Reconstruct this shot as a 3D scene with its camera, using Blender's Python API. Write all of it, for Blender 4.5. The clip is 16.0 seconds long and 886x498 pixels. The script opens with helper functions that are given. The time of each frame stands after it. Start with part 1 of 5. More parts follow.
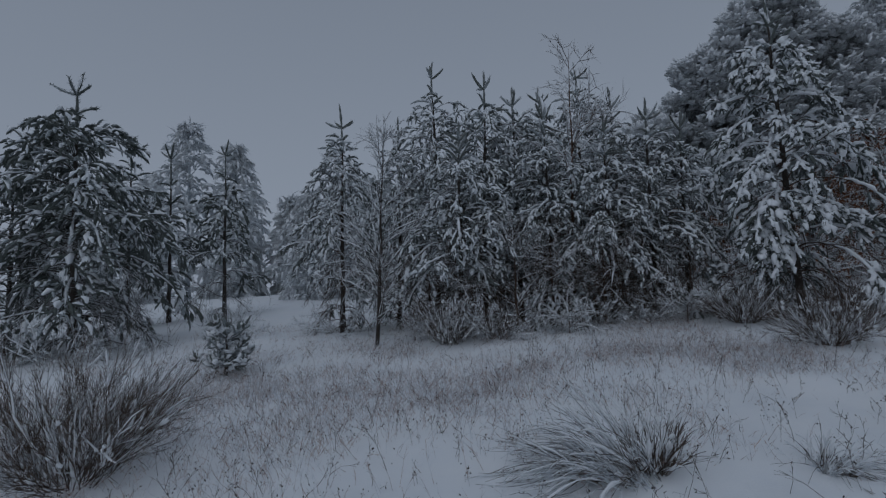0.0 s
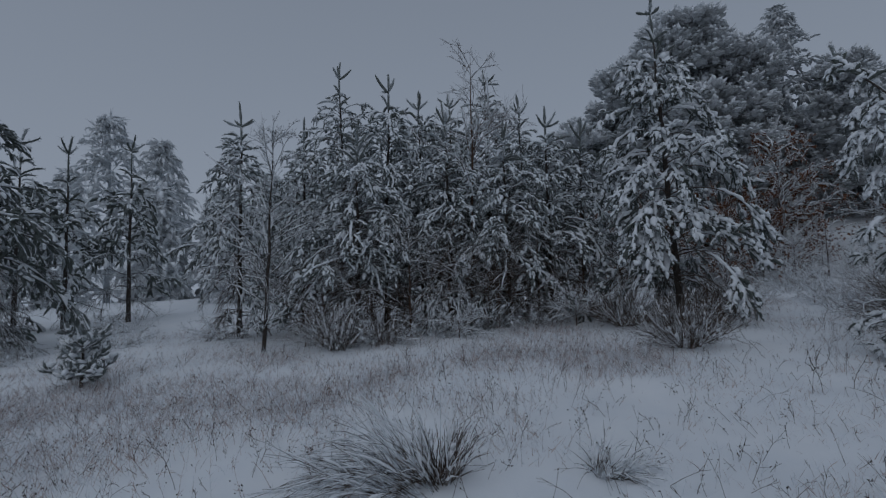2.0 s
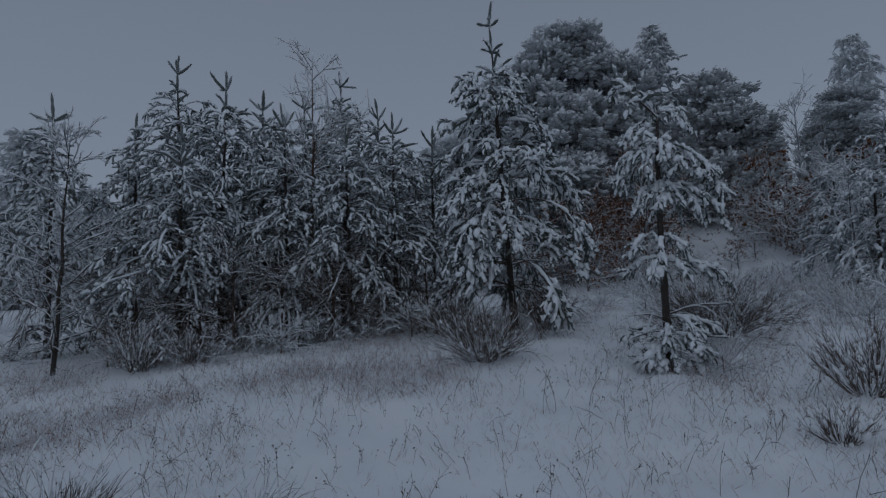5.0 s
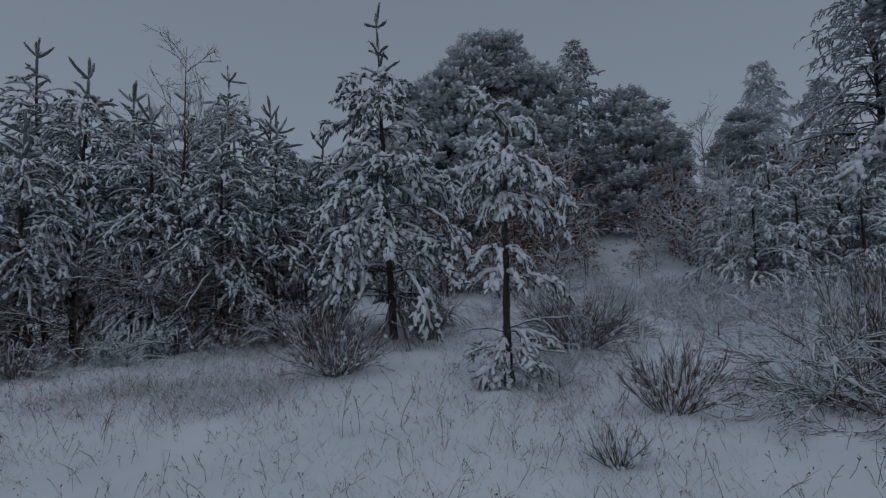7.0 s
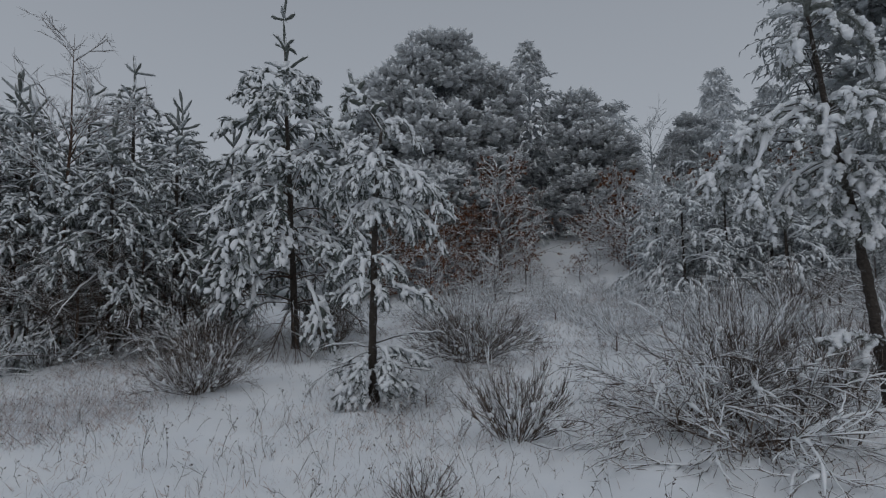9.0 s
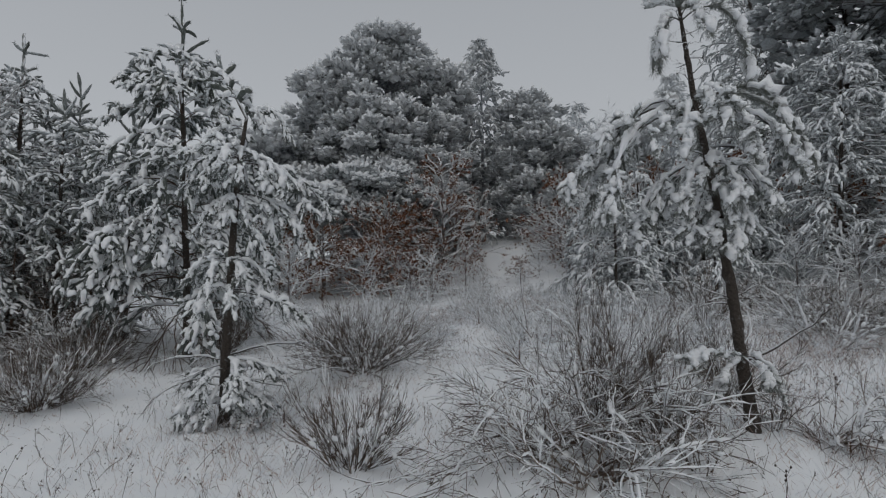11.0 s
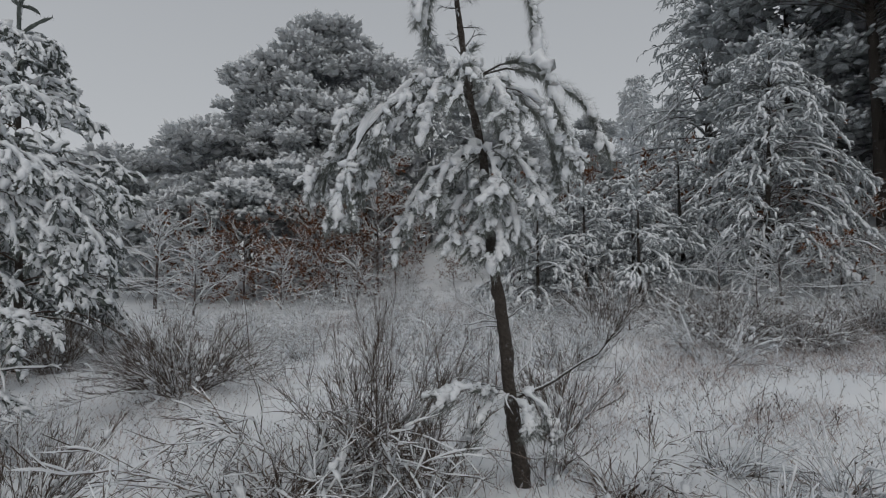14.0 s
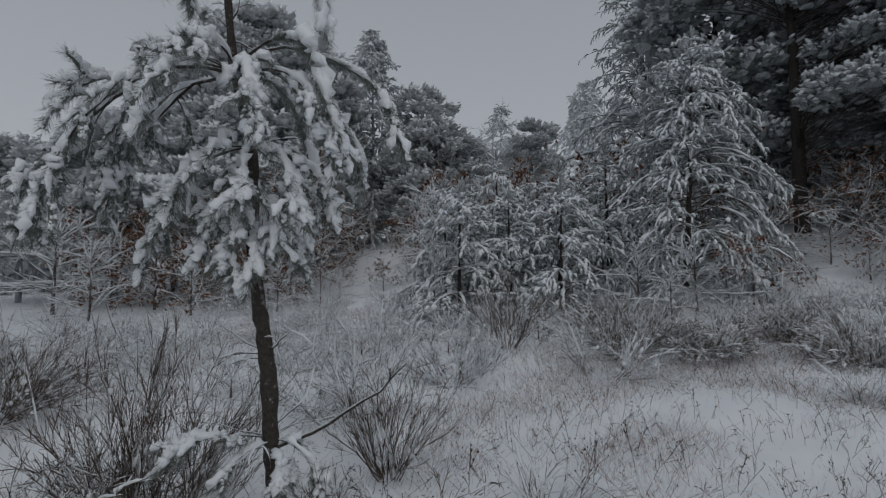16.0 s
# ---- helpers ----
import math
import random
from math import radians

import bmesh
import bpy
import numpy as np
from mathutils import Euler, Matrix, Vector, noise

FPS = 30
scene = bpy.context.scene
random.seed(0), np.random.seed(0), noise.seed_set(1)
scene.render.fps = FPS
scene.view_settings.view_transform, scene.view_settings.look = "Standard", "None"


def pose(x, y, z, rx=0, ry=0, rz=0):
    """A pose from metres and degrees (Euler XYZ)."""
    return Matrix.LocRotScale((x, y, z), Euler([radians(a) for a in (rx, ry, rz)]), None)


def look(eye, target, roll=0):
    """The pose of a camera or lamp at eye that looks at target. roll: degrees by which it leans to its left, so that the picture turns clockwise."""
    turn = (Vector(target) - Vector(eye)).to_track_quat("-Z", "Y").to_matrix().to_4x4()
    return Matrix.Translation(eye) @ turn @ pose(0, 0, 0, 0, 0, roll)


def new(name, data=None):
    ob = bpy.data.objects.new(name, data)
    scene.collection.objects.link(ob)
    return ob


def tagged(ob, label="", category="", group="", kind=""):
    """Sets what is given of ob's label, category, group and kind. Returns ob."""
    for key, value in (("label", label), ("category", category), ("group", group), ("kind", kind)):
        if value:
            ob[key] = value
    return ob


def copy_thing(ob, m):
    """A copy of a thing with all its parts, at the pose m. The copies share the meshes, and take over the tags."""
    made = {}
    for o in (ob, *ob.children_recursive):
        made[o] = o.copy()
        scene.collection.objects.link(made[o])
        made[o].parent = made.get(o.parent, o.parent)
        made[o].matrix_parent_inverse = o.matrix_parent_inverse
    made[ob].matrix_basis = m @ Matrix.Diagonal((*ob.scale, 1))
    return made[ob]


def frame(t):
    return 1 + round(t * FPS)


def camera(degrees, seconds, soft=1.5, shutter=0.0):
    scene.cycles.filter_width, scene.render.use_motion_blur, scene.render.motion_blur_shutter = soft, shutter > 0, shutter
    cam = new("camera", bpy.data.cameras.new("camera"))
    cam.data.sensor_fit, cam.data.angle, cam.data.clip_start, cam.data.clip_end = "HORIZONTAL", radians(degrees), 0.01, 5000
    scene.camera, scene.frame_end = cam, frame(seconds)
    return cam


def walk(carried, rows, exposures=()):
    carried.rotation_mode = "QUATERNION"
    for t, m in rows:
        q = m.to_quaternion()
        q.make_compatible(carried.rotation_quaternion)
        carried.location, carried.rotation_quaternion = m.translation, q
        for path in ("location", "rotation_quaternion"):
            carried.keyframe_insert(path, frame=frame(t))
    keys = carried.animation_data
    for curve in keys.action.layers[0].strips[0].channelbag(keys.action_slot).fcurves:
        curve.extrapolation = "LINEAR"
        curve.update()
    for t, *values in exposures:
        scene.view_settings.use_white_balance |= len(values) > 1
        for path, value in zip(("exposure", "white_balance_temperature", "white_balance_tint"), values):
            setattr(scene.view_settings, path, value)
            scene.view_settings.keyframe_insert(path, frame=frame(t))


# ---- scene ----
cam = camera(83.2, 16.0, soft=1.2)
PATH = [
    (0, (-0.52, -0.672, 1.438), (-0.416, 1.32, 1.589), -1.8),
    (0.5, (-0.259, -0.675, 1.449), (-0.058, 1.31, 1.598), -1.8),
    (1, (0.024, -0.7, 1.463), (0.276, 1.278, 1.614), -1.9),
    (1.5, (0.284, -0.717, 1.471), (0.54, 1.261, 1.622), -1.8),
    (2, (0.576, -0.708, 1.449), (0.867, 1.265, 1.602), -1.8),
    (2.5, (0.853, -0.686, 1.449), (1.193, 1.279, 1.6), -1.8),
    (3, (1.16, -0.675, 1.494), (1.52, 1.286, 1.645), -1.8),
    (3.5, (1.441, -0.689, 1.507), (1.866, 1.26, 1.657), -1.7),
    (4, (1.733, -0.73, 1.495), (2.268, 1.192, 1.647), -1.7),
    (4.2, (1.85, -0.756, 1.517), (2.4, 1.161, 1.664), -1.9),
    (6.3, (3.166, -0.903, 1.611), (3.812, 0.984, 1.764), -1.7),
    (6.5, (3.294, -0.918, 1.616), (3.974, 0.957, 1.769), -1.5),
    (7, (3.611, -0.991, 1.628), (4.381, 0.848, 1.781), -1.6),
    (7.5, (3.894, -1.05, 1.669), (4.678, 0.784, 1.821), -1.6),
    (8, (4.211, -1.108, 1.672), (5.009, 0.72, 1.823), -1.5),
    (8.5, (4.521, -1.137, 1.687), (5.357, 0.674, 1.834), -1.4),
    (9, (4.849, -1.164, 1.749), (5.713, 0.634, 1.894), -1.3),
    (9.2, (4.973, -1.183, 1.76), (5.857, 0.605, 1.906), -1.2),
    (11.3, (6.141, -1.24, 1.819), (7.116, 0.501, 1.955), -0.8),
    (11.5, (6.268, -1.247, 1.827), (7.239, 0.495, 1.962), -0.8),
    (12, (6.58, -1.243, 1.876), (7.557, 0.497, 2.011), -0.8),
    (12.5, (6.87, -1.281, 1.882), (7.874, 0.443, 2.018), -0.7),
    (13, (7.168, -1.361, 1.888), (8.185, 0.355, 2.027), -0.8),
    (13.5, (7.465, -1.412, 1.909), (8.484, 0.303, 2.046), -0.8),
    (14, (7.791, -1.449, 1.904), (8.826, 0.257, 2.04), -0.6),
    (14.5, (8.094, -1.453, 1.937), (9.196, 0.211, 2.073), -0.6),
    (15, (8.405, -1.481, 1.957), (9.549, 0.153, 2.094), -0.6),
    (15.5, (8.664, -1.55, 1.968), (9.818, 0.077, 2.106), -0.6),
    (16, (8.953, -1.595, 2.011), (10.111, 0.029, 2.146), -0.5),
]
EXPOSURES = [(0, -0.88, 5450, 10), (1.5, -0.8, 5500, 10), (4, -1.12, 5250, 10), (6.3, -1.06, 5350, 10), (7, -0.95, 5400, 10), (9, -0.35, 6000, 10), (11.5, 0.02, 6400, 10), (12.5, 0.13, 6450, 10), (14.5, -0.05, 6350, 10), (16, -0.31, 6150, 10)]
walk(cam, [(t, look(eye, target, roll)) for t, eye, target, roll in PATH], EXPOSURES)

# ---- light: a misty overcast winter day ----
world = bpy.data.worlds.new("overcast_sky")
scene.world = world
world.use_nodes = True
wn, wl = world.node_tree.nodes, world.node_tree.links
wn.clear()
sky = wn.new("ShaderNodeTexSky")
sky.sky_type, sky.sun_disc = "NISHITA", False
sky.sun_elevation, sky.sun_rotation = radians(28), radians(200)
sky.air_density, sky.dust_density = 2.0, 6.0
clear = wn.new("ShaderNodeBackground")
clear.inputs["Strength"].default_value = 0.05
wl.new(sky.outputs[0], clear.inputs["Color"])
cloud = wn.new("ShaderNodeBackground")
cloud.inputs["Color"].default_value = (0.79, 0.815, 0.845, 1)
cloud.inputs["Strength"].default_value = 0.5
# the mist is lightest low down
way = wn.new("ShaderNodeTexCoord")
height = wn.new("ShaderNodeSeparateXYZ")
wl.new(way.outputs["Generated"], height.inputs[0])
fade = wn.new("ShaderNodeValToRGB")
fade.color_ramp.elements[0].position, fade.color_ramp.elements[0].color = 0.0, (1.06, 1.09, 1.13, 1)
fade.color_ramp.elements[1].position, fade.color_ramp.elements[1].color = 0.75, (0.66, 0.685, 0.72, 1)
wl.new(height.outputs[2], fade.inputs[0])
wl.new(fade.outputs[0], cloud.inputs["Color"])
both = wn.new("ShaderNodeMixShader")
both.inputs[0].default_value = 0.92
wl.new(clear.outputs[0], both.inputs[1])
wl.new(cloud.outputs[0], both.inputs[2])
wout = wn.new("ShaderNodeOutputWorld")
wl.new(both.outputs[0], wout.inputs["Surface"])

sun = new("sun", bpy.data.lights.new("sun", "SUN"))
sun.data.energy, sun.data.angle, sun.data.color = 0.5, radians(70), (1.0, 0.97, 0.93)
sun.matrix_world = look((0, 0, 0), (0.25, 0.45, -1.0))


# ---- materials ----
def material(name, rough=0.8, spec=0.3):
    m = bpy.data.materials.new(name)
    m.use_nodes = True
    b = m.node_tree.nodes["Principled BSDF"]
    b.inputs["Roughness"].default_value = rough
    b.inputs["Specular IOR Level"].default_value = spec
    return m, m.node_tree.nodes, m.node_tree.links, b


def noise_node(n, l, scale, detail=4.0, rough=0.6):
    geo = n.new("ShaderNodeNewGeometry")
    t = n.new("ShaderNodeTexNoise")
    t.inputs["Scale"].default_value, t.inputs["Detail"].default_value = scale, detail
    t.inputs["Roughness"].default_value = rough
    l.new(geo.outputs["Position"], t.inputs["Vector"])
    return t


def ramp(n, l, source, stops):
    r = n.new("ShaderNodeValToRGB")
    r.color_ramp.elements[0].position, r.color_ramp.elements[-1].position = stops[0][0], stops[-1][0]
    r.color_ramp.elements[0].color, r.color_ramp.elements[-1].color = (*stops[0][1], 1), (*stops[-1][1], 1)
    for p, c in stops[1:-1]:
        r.color_ramp.elements.new(p).color = (*c, 1)
    l.new(source, r.inputs[0])
    return r.outputs[0]


def mix(n, l, fac, a, b):
    x = n.new("ShaderNodeMix")
    x.data_type = "RGBA"
    for s, v in ((x.inputs[0], fac), (x.inputs[6], a), (x.inputs[7], b)):
        if isinstance(v, (int, float)):
            s.default_value = v
        elif isinstance(v, tuple):
            s.default_value = (*v, 1)
        else:
            l.new(v, s)
    return x.outputs[2]


def bump(n, l, b, height, strength, distance):
    k = n.new("ShaderNodeBump")
    k.inputs["Strength"].default_value, k.inputs["Distance"].default_value = strength, distance
    l.new(height, k.inputs["Height"])
    l.new(k.outputs[0], b.inputs["Normal"])


SNOW = (0.83, 0.86, 0.89)


def settled(n, l, low=0.35, high=0.75):
    """How much snow has settled: more on what faces up, broken by noise."""
    geo = n.new("ShaderNodeNewGeometry")
    sep = n.new("ShaderNodeSeparateXYZ")
    l.new(geo.outputs["Normal"], sep.inputs[0])
    t = noise_node(n, l, 14.0)
    add = n.new("ShaderNodeMath")
    add.operation = "MULTIPLY_ADD"
    l.new(t.outputs[0], add.inputs[0])
    add.inputs[1].default_value = 0.9
    l.new(sep.outputs[2], add.inputs[2])
    mr = n.new("ShaderNodeMapRange")
    mr.inputs[1].default_value, mr.inputs[2].default_value = low + 0.45, high + 0.45
    l.new(add.outputs[0], mr.inputs[0])
    return mr.outputs[0]


def snow_material(name, scale=1.0, grain=1.0):
    m, n, l, b = material(name, 0.65, 0.25)
    a, c = noise_node(n, l, 1.7 * scale, 5), noise_node(n, l, 60 * scale, 3)
    l.new(ramp(n, l, a.outputs[0], ((0.3, (0.83, 0.86, 0.895)), (0.7, (0.90, 0.915, 0.93)))), b.inputs["Base Color"])
    bump(n, l, b, c.outputs[0], 0.35 * grain, 0.01)
    return m


def needle_material(name, rime_haze, green=(0.030, 0.040, 0.031), olive=(0.056, 0.066, 0.046), coat_colour=(0.62, 0.67, 0.71), thin=0.0):
    """Pine needles; first value: the share of needles coated white, and how thick the coat is on the rest; high values
    also paint in mist.
    """
    m, n, l, b = material(name, 0.6, 0.3)
    geo = n.new("ShaderNodeNewGeometry")
    t = noise_node(n, l, 2.2, 3)
    base = mix(n, l, t.outputs[0], green, olive)
    coat = ramp(n, l, geo.outputs["Random Per Island"], ((0.0, (rime_haze * 0.55,) * 3), (max(0.05, 0.9 - rime_haze), (rime_haze * 0.8,) * 3), (1.0, (min(1.0, rime_haze + 0.45),) * 3)))
    fine = noise_node(n, l, 38.0, 3)
    patches = n.new("ShaderNodeMapRange")
    patches.inputs[1].default_value, patches.inputs[2].default_value, patches.inputs[3].default_value, patches.inputs[4].default_value = 0.38, 0.62, 0.35 + 0.5 * rime_haze ** 2, 1.5 - 0.4 * rime_haze
    l.new(fine.outputs[0], patches.inputs[0])
    part_coat = n.new("ShaderNodeMath")
    part_coat.operation, part_coat.use_clamp = "MULTIPLY", True
    l.new(coat, part_coat.inputs[0])
    l.new(patches.outputs[0], part_coat.inputs[1])
    colour = mix(n, l, part_coat.outputs[0], base, coat_colour)
    l.new(colour, b.inputs["Base Color"])
    # light let through far needles lightens the crowns, part of the painted mist
    if thin:
        glow = n.new("ShaderNodeBsdfTranslucent")
        l.new(colour, glow.inputs["Color"])
        both_ways = n.new("ShaderNodeMixShader")
        both_ways.inputs[0].default_value = thin
        l.new(b.outputs[0], both_ways.inputs[1])
        l.new(glow.outputs[0], both_ways.inputs[2])
        l.new(both_ways.outputs[0], n["Material Output"].inputs["Surface"])
    return m


def bark_material(name, dark, light, rime_haze=0.0, low=0.25):
    m, n, l, b = material(name, 0.9, 0.2)
    a, c = noise_node(n, l, 30, 6, 0.7), noise_node(n, l, 5, 3)
    base = mix(n, l, a.outputs[0], dark, light)
    base = mix(n, l, c.outputs[0], base, tuple(0.6 * v for v in light))
    # far bark only: frost paled further, as mist put into the colour
    if rime_haze:
        base = mix(n, l, rime_haze, base, (0.55, 0.60, 0.65))
    spots = noise_node(n, l, 22, 5, 0.75)
    clings = n.new("ShaderNodeMapRange")
    clings.inputs[1].default_value, clings.inputs[2].default_value = 0.60, 0.70
    l.new(spots.outputs[0], clings.inputs[0])
    base = mix(n, l, clings.outputs[0], base, (0.45, 0.46, 0.48))
    l.new(mix(n, l, settled(n, l, low, low + 0.35), base, SNOW), b.inputs["Base Color"])
    plates = n.new("ShaderNodeTexVoronoi")
    plates.inputs["Scale"].default_value = 45
    geo = n.new("ShaderNodeNewGeometry")
    l.new(geo.outputs["Position"], plates.inputs["Vector"])
    rough = n.new("ShaderNodeMath")
    rough.operation = "ADD"
    l.new(plates.outputs["Distance"], rough.inputs[0])
    l.new(a.outputs[0], rough.inputs[1])
    bump(n, l, b, rough.outputs[0], 1.0, 0.02)
    return m


def stem_material(name, stops, frost):
    """Thin stems and blades, each with a colour of its own; a share of them is frosted."""
    m, n, l, b = material(name, 0.85, 0.2)
    geo = n.new("ShaderNodeNewGeometry")
    base = ramp(n, l, geo.outputs["Random Per Island"], stops)
    t = noise_node(n, l, 9.0, 3)
    mr = n.new("ShaderNodeMapRange")
    mr.inputs[1].default_value, mr.inputs[2].default_value = 0.72 - frost * 0.5, 0.92 - frost * 0.5
    l.new(t.outputs[0], mr.inputs[0])
    l.new(mix(n, l, mr.outputs[0], base, (0.70, 0.74, 0.78)), b.inputs["Base Color"])
    return m


M_GROUND = snow_material("ground_snow", 1.0, 1.0)
M_SNOW = snow_material("tree_snow", 3.0, 0.8)
M_NEEDLE = needle_material("needles_fresh", 0.27, (0.034, 0.042, 0.031), (0.064, 0.070, 0.046))
M_NEEDLE_NEAR = needle_material("needles_frosted", 0.26, (0.038, 0.048, 0.036), (0.075, 0.082, 0.052), coat_colour=(0.64, 0.67, 0.69))
M_NEEDLE_MID = needle_material("needles_dusted", 0.16)
# snow powder, plus some haze painted into the colour
M_NEEDLE_SOFT = needle_material("needles_powder_haze", 0.64, coat_colour=(0.66, 0.70, 0.73), thin=0.2)
# frosted, then paled with distance: mist is painted into these three colours
M_NEEDLE_RIME_HAZE = needle_material("needles_rime_haze", 0.9, coat_colour=(0.82, 0.84, 0.86), thin=0.4)
M_NEEDLE_PALE = needle_material("needles_pale_rime_haze", 0.94, coat_colour=(0.82, 0.84, 0.86), thin=0.4)
M_NEEDLE_GHOST = needle_material("needles_thick_rime_haze", 0.97, coat_colour=(0.88, 0.90, 0.92), thin=0.5)
M_BARK = bark_material("pine_bark", (0.032, 0.027, 0.023), (0.112, 0.095, 0.082), 0.0, 0.22)
M_BARK_DEAD = bark_material("dead_twigs", (0.045, 0.031, 0.024), (0.17, 0.115, 0.085), 0.0, 0.62)
M_BARK_RED = bark_material("young_bark_reddish", (0.05, 0.032, 0.024), (0.19, 0.12, 0.085), 0.0, 0.25)
# barks of far trees, mist painted over the frost in both
M_BARK_RIME_HAZE = bark_material("bark_rime_haze", (0.05, 0.045, 0.04), (0.14, 0.12, 0.11), 0.65, 0.1)
M_BARK_GHOST = bark_material("bark_thick_rime_haze", (0.1, 0.1, 0.1), (0.2, 0.2, 0.2), 0.8, 0.0)
M_TWIG = bark_material("snowy_twigs", (0.05, 0.036, 0.030), (0.14, 0.10, 0.085), 0.0, 0.0)
M_BROOM = stem_material("broom_stems", ((0.0, (0.048, 0.035, 0.028)), (0.55, (0.098, 0.074, 0.059)), (1.0, (0.22, 0.18, 0.15))), 0.38)
M_BROOM_PALE = stem_material("broom_stems_frosted", ((0.0, (0.052, 0.043, 0.035)), (0.6, (0.115, 0.096, 0.08)), (1.0, (0.26, 0.23, 0.2))), 0.64)
M_STRAW = stem_material("dry_grass", ((0.0, (0.17, 0.105, 0.085)), (0.5, (0.35, 0.24, 0.195)), (1.0, (0.52, 0.40, 0.34))), 0.66)
M_STALK = stem_material("dead_stalks", ((0.0, (0.04, 0.032, 0.026)), (1.0, (0.12, 0.09, 0.07))), 0.25)
M_HEAD = stem_material("seed_heads", ((0.0, (0.022, 0.018, 0.016)), (1.0, (0.06, 0.045, 0.036))), 0.2)
M_LEAF = stem_material("brown_beech_leaves", ((0.0, (0.085, 0.036, 0.018)), (0.6, (0.18, 0.078, 0.040)), (1.0, (0.26, 0.135, 0.075))), 0.25)


# ---- mesh tools ----
class Buf:
    """Gathers triangles and quads, and makes one mesh of them."""

    def __init__(self):
        self.v, self.q, self.t, self.n = [], [], [], 0

    def add(self, v, q=None, t=None):
        v = np.asarray(v, float).reshape(-1, 3)
        if q is not None and len(q):
            self.q.append(np.asarray(q).reshape(-1, 4) + self.n)
        if t is not None and len(t):
            self.t.append(np.asarray(t).reshape(-1, 3) + self.n)
        self.v.append(v)
        self.n += len(v)

    def mesh(self, name, mat, smooth=False):
        me = bpy.data.meshes.new(name)
        v = np.concatenate(self.v) if self.v else np.zeros((0, 3))
        q = np.concatenate(self.q) if self.q else np.zeros((0, 4), int)
        t = np.concatenate(self.t) if self.t else np.zeros((0, 3), int)
        me.vertices.add(len(v))
        me.vertices.foreach_set("co", v.astype(np.float32).ravel())
        loops = np.concatenate([q.ravel(), t.ravel()]).astype(np.int32)
        me.loops.add(len(loops))
        me.loops.foreach_set("vertex_index", loops)
        me.polygons.add(len(q) + len(t))
        starts = np.concatenate([np.arange(len(q)) * 4, len(q) * 4 + np.arange(len(t)) * 3]).astype(np.int32)
        me.polygons.foreach_set("loop_start", starts)
        me.polygons.foreach_set("use_smooth", np.full(len(starts), smooth))
        me.update(calc_edges=True)
        me.materials.append(mat)
        return me


def unit(a):
    return a / np.maximum(np.linalg.norm(a, axis=-1, keepdims=True), 1e-9)


def tubes(buf, P, R, sides=4, flat=1.0, spin=0.0):
    """Tapered tubes along polylines P (n, k, 3) with radii R (n, k)."""
    P, R = np.asarray(P, float), np.asarray(R, float)
    n, k = P.shape[:2]
    if n == 0:
        return
    T = unit(np.gradient(P, axis=1))
    ref = np.where(np.abs(T[:, :1, 2:3]) > 0.92, np.array([1.0, 0.0, 0.0]), np.array([0.0, 0.0, 1.0]))
    B = unit(np.cross(T, np.broadcast_to(ref, T.shape)))
    N = np.cross(B, T)
    a = np.arange(sides) * 2 * np.pi / sides + spin
    V = P[:, :, None] + R[:, :, None, None] * (np.cos(a)[:, None] * B[:, :, None] + flat * np.sin(a)[:, None] * N[:, :, None])
    idx = np.arange(n * k * sides).reshape(n, k, sides)
    nxt = np.roll(idx, -1, axis=2)
    Q = np.stack([idx[:, :-1], nxt[:, :-1], nxt[:, 1:], idx[:, 1:]], -1)
    buf.add(V, Q)


def blades(buf, P, D, L, W, rng):
    """Thin triangles from P along D."""
    n = len(P)
    if n == 0:
        return
    S = unit(np.cross(D, rng.normal(size=(n, 3))))
    V = np.stack([P - S * W[:, None] / 2, P + S * W[:, None] / 2, P + D * L[:, None]], 1)
    buf.add(V, t=np.arange(3 * n).reshape(n, 3))


def grow(P0, D0, L, steps, droop, rng, wob=0.0):
    """Polylines that start at P0 along D0 and bend down by droop a step."""
    n = len(P0)
    droop = np.broadcast_to(np.asarray(droop, float), (n,))
    P, p, d = [np.array(P0, float)], np.array(P0, float), unit(np.array(D0, float))
    for i in range(steps):
        p = p + d * (np.asarray(L) / steps)[:, None]
        P.append(p)
        d = unit(d + np.stack([np.zeros(n), np.zeros(n), -droop], 1) + rng.normal(size=(n, 3)) * wob)
    return np.stack(P, 1)


def along(P, u):
    """Points and tangents on polylines P (n, k, 3) at u (n, m) from 0 to 1."""
    k = P.shape[1]
    f = np.clip(u, 0, 0.9999) * (k - 1)
    i = f.astype(int)
    r = np.arange(P.shape[0])[:, None]
    a, b = P[r, i], P[r, i + 1]
    return a + (b - a) * (f - i)[..., None], unit(b - a)


def needles(buf, P, m, length, width, rng, u0=0.05, spread=0.75):
    """m needles on each shoot of P."""
    n = len(P)
    if n == 0:
        return
    pos, tan = along(P, u0 + (1 - u0) * rng.random((n, m)))
    rad = unit(np.cross(tan, rng.normal(size=(n, m, 3))))
    d = unit(tan + rad * spread * (0.6 + 0.8 * rng.random((n, m, 1))))
    c = n * m
    blades(buf, pos.reshape(c, 3), d.reshape(c, 3), length * (0.7 + 0.6 * rng.random(c)), np.full(c, width), rng)


